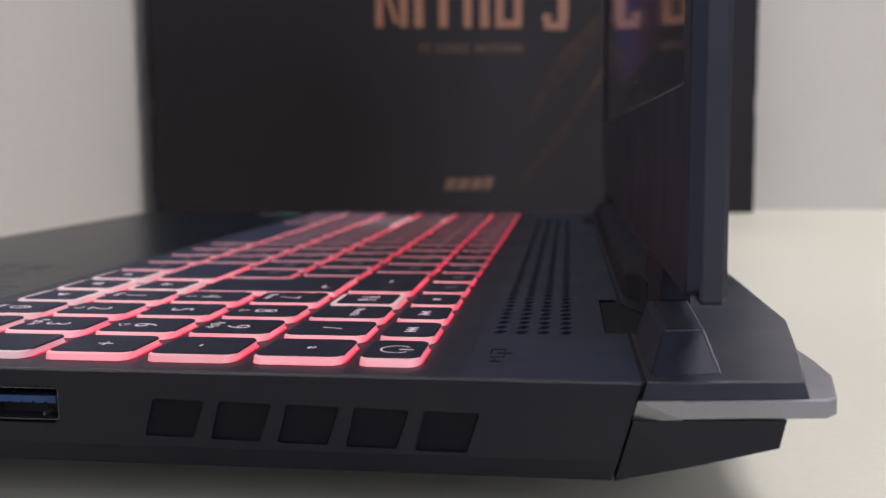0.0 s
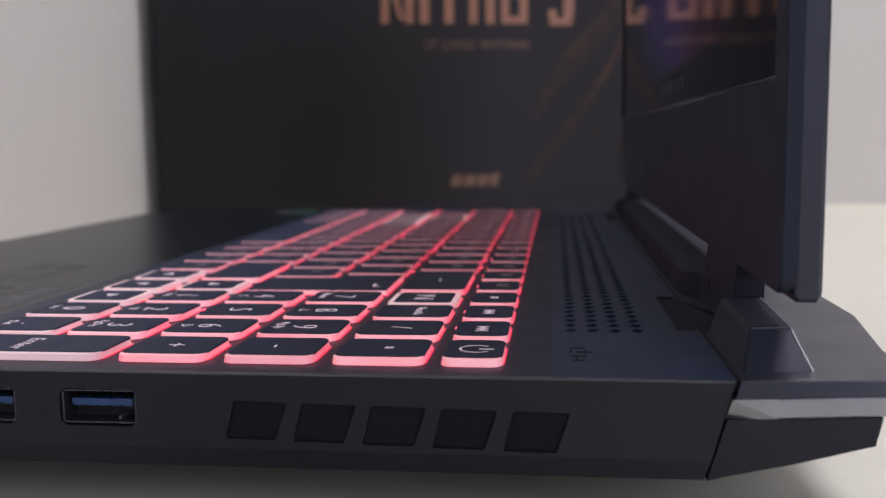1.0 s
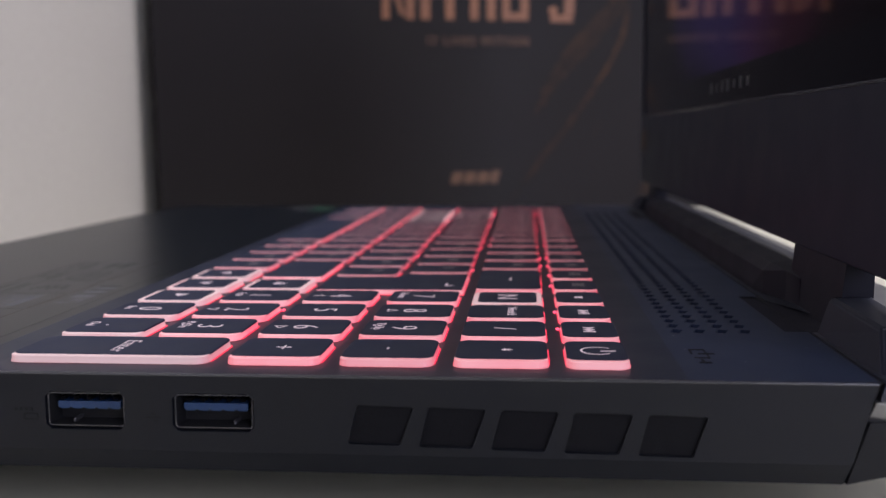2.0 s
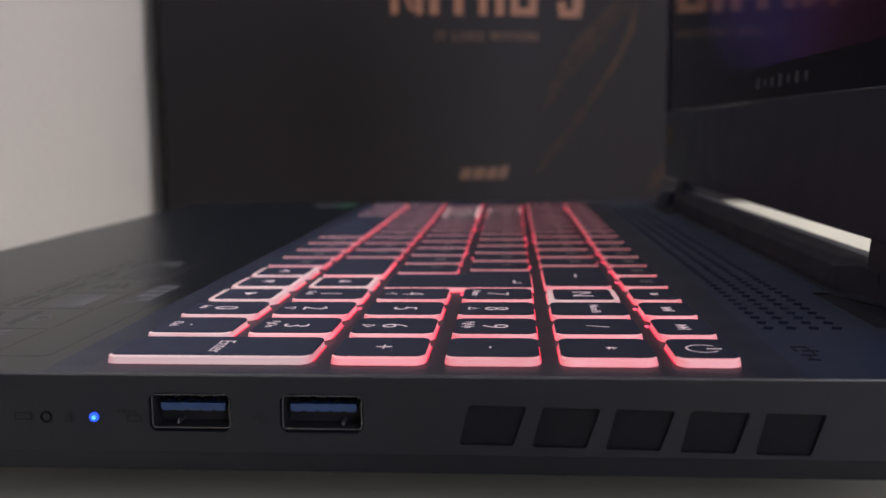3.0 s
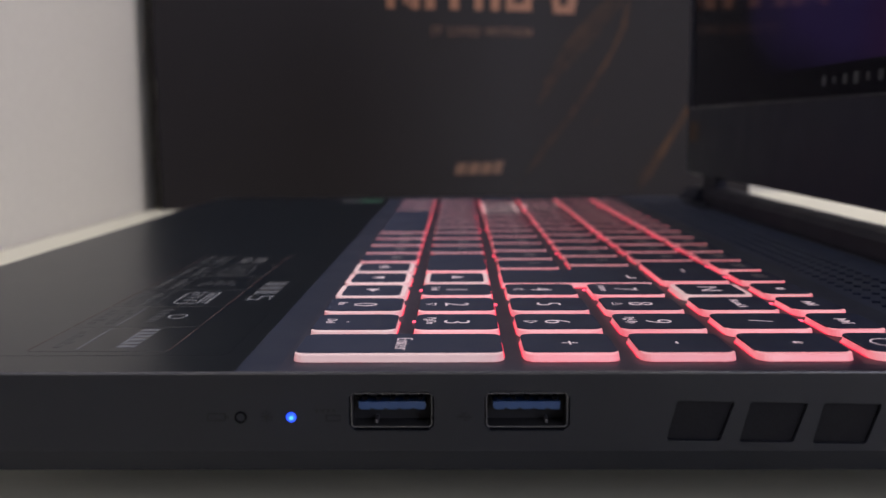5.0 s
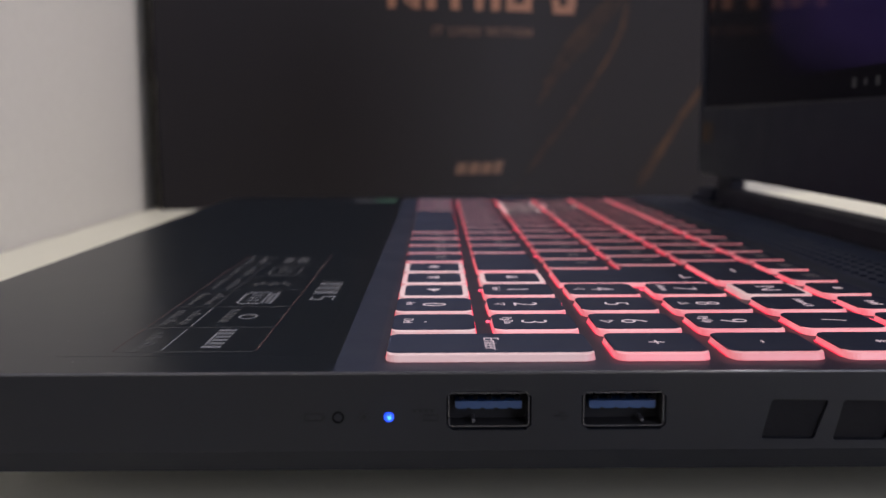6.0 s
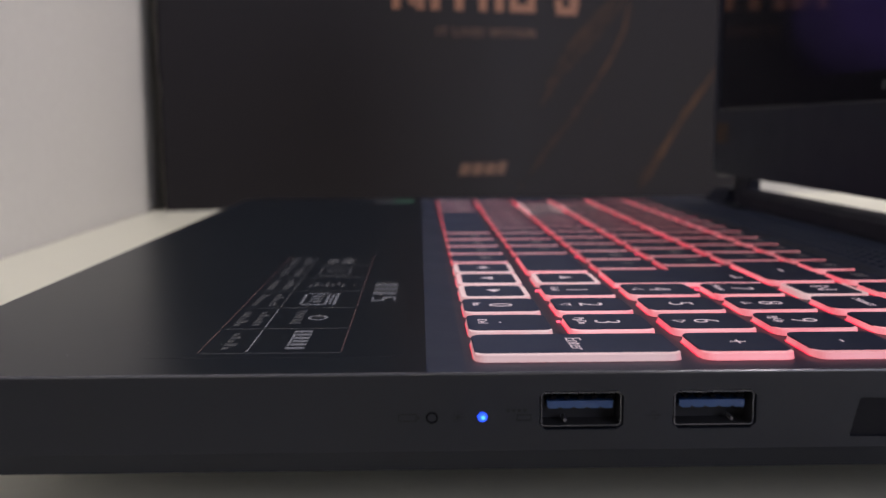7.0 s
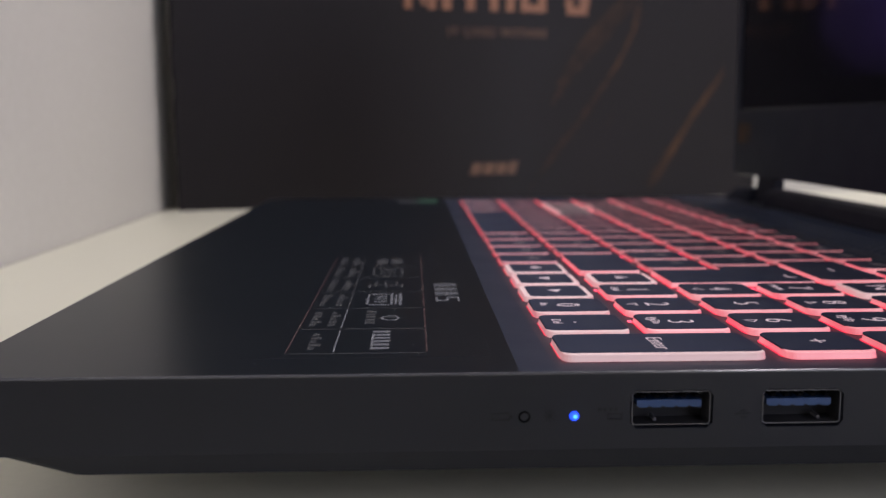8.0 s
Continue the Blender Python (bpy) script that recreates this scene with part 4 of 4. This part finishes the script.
def bars(k, x, y, n, rnd):
    """Legends too small to read: plain strokes."""
    for s in range(n):
        yy = y + 0.0018 - 0.0026 * s
        part("legend", block(x + 0.0004, x + 0.0034, yy - 0.0007, yy + 0.0005, KEY_TOP, KEY_TOP + 0.00006), LEGEND_DIM, k)


def triangle_outline():
    """Thin outlined arrow, lying flat, its tip towards x."""
    bm = bmesh.new()
    out, inn = [[bm.verts.new((r * 0.0016 * math.cos(w), r * 0.0017 * math.sin(w), 0)) for w in (0, radians(120), radians(240))] for r in (1.0, 0.62)]
    for i in range(3):
        j = (i + 1) % 3
        bm.faces.new((out[i], out[j], inn[j], inn[i]))
    return bm


rnd = random.Random(3)
# number block, column by column from the port side
ROW["enter"] = (ROW["space"][0], ROW["lower"][1])
k, x, y = key("enter", 0)
legend("Enter", 0.0041, x + 0.0004, y - 0.0004, k)
for row, col, text in (("home", 0, "+"), ("upper", 0, "-"), ("digit", 0, "*"), ("digit", 1, "/"), ("upper", 1, "9"), ("home", 1, "6"), ("lower", 1, "3"), ("space", 1, "."), ("upper", 2, "8"), ("home", 2, "5"), ("lower", 2, "2"), ("space", 2, "0"), ("upper", 3, "7"), ("home", 3, "4"), ("lower", 3, "1")):
    k, x, y = key(row, col)
    legend(text, 0.0074 if text.isdigit() else 0.0046 if text == "*" else 0.0062, x - (0.0002 if text.isdigit() else 0.0), y - (0.0002 if text.isdigit() else 0.0), k)
    small = {"9": "PgUp", "3": "PgDn", "7": "Home", "1": "End", ".": "Del", "0": "Ins"}.get(text)
    if small:
        legend(small, 0.0028, x - 0.0049, y + 0.0010, k)
    if text in "8462":
        part("legend", turned(triangle_outline(), Matrix.Translation((x - 0.0050, y, KEY_TOP + 0.00006)) @ Matrix.Rotation(radians({"8": 0, "4": 90, "2": 180, "6": 270}[text]), 4, "Z")), LEGEND, k)
k, x, y = key("digit", 2)
legend("NumLk", 0.0029, x + 0.0012, y, k)
# special key with a slanted mark, and the power key with its ring
k, x, y = key("digit", 3, 1, True)
for ya, yb in ((0.0023, 0.0023), (0.0023, -0.0023), (-0.0023, -0.0023)):
    part("legend", loft([[(x - 0.0022, y + yb - 0.0003, z), (x + 0.0022, y + ya - 0.0003, z), (x + 0.0022, y + ya + 0.0003, z), (x - 0.0022, y + yb + 0.0003, z)] for z in (KEY_TOP, KEY_TOP + 0.00006)]), LEGEND, k)
k, x, y = key("function", 0, name="power_key")
bm = bmesh.new()
rows = [[bm.verts.new((x + 0.0002 + r * math.cos(radians(40 + 280 * i / 24)), y + r * math.sin(radians(40 + 280 * i / 24)), KEY_TOP + 0.00006)) for i in range(25)] for r in (0.0029, 0.0025)]
for i in range(24):
    bm.faces.new((rows[0][i], rows[0][i + 1], rows[1][i + 1], rows[1][i]))
block(x + 0.0008, x + 0.0033, y - 0.0002, y + 0.0002, KEY_TOP, KEY_TOP + 0.00006, bm=bm)
part("legend", bm, LEGEND, k)
# media keys along the top row
for col, kind in ((1, "next"), (2, "play"), (3, "stop")):
    k, x, y = key("function", col)
    if kind == "stop":
        part("legend", block(x - 0.0009, x + 0.0009, y - 0.0009, y + 0.0009, KEY_TOP, KEY_TOP + 0.00006), LEGEND, k)
    else:
        for s in range(2):
            yy = y + 0.0020 - 0.0019 * s
            part("legend", loft([[(x - 0.0012, yy, z), (x, yy - 0.0017, z), (x + 0.0012, yy, z)] for z in (KEY_TOP, KEY_TOP + 0.00006)]), LEGEND, k)
        part("legend", block(x - 0.0012, x + 0.0012, y - 0.0022, y - 0.0018, KEY_TOP, KEY_TOP + 0.00006), LEGEND, k)
for col in range(4, 19):
    k, x, y = key("function", col)
    bars(k, x - 0.001, y, 2, rnd)
# arrow keys with a pale rim
for row, col, turn in (("space", 3, 270), ("space", 4, 180), ("space", 5, 90), ("lower", 4, 0)):
    k, x, y = key(row, col, 1, True)
    part("legend", turned(loft([[(-0.0012, 0.0016, z), (-0.0012, -0.0016, z), (0.0018, 0, z)] for z in (KEY_TOP, KEY_TOP + 0.00006)]), Matrix.Translation((x, y, 0)) @ Matrix.Rotation(radians(turn), 4, "Z")), LEGEND, k)
# main block
def notched_enter():
    """The tall return key, wider in the upper row."""
    xa, xb, xm = ROW["home"][0], ROW["upper"][1], ROW["upper"][0] - 0.0005
    ya, yb = span(4, 1.25)
    yc = span(4, 1.55)[1]
    def outline(d):
        c = [(xa + d, ya + d), (xb - d, ya + d), (xb - d, yc - d), (xm + d, yc - d), (xm + d, yb - d), (xa + d, yb - d)]
        return c
    def skin(levels):
        return loft([[(x, y, z) for x, y in outline(d)] for z, d in levels])
    bm = skin([(KEY_LOW, -0.0003), (KEY_TOP - 0.0003, 0.0), (KEY_TOP - 0.00012, 0.0001)])
    k = part("key", bm, KEYGLOW, laptop)
    part("cap", skin([(KEY_TOP - 0.0003, 0.00002), (KEY_TOP, 0.0001)]), KEYTOP, k)
    part("light_leak", skin([(SINK + 0.00004, -0.0004), (SINK + 0.00012, -0.0003)]), LEAK, k)
    part("legend", block(0.1745, 0.1750, 0.083, 0.087, KEY_TOP, KEY_TOP + 0.00006), LEGEND, k)
    part("legend", block(0.1745, 0.1765, 0.083, 0.0836, KEY_TOP, KEY_TOP + 0.00006), LEGEND, k)


notched_enter()
k, x, y = key("digit", 4, 2.0)
part("legend", block(x, x + 0.0005, y - 0.002, y + 0.002, KEY_TOP, KEY_TOP + 0.00006), LEGEND, k)
for i in range(13):
    k, x, y = key("digit", 6 + i)
    bars(k, x, y, 2, rnd)
for i in range(12):
    k, x, y = key("upper", 5.55 + i, pale=(i == 10))
    bars(k, x, y, 1 + i % 2, rnd)
key("upper", 17.55, 1.45)
for i in range(12):
    k, x, y = key("home", 5.25 + i, pale=(i in (9, 10, 11)))
    bars(k, x, y, 1 + i % 2, rnd)
key("home", 17.25, 1.75)
key("lower", 5, 2.0)
for i in range(11):
    k, x, y = key("lower", 7 + i)
    bars(k, x, y, 1 + i % 2, rnd)
key("lower", 18, 1.0)
for first, count in ((6, 1), (7, 1), (8, 1), (9, 1), (10, 5), (15, 1), (16, 1), (17, 1), (18, 1)):
    k, x, y = key("space", first, count)
    if count == 1:
        bars(k, x, y, 2, rnd)
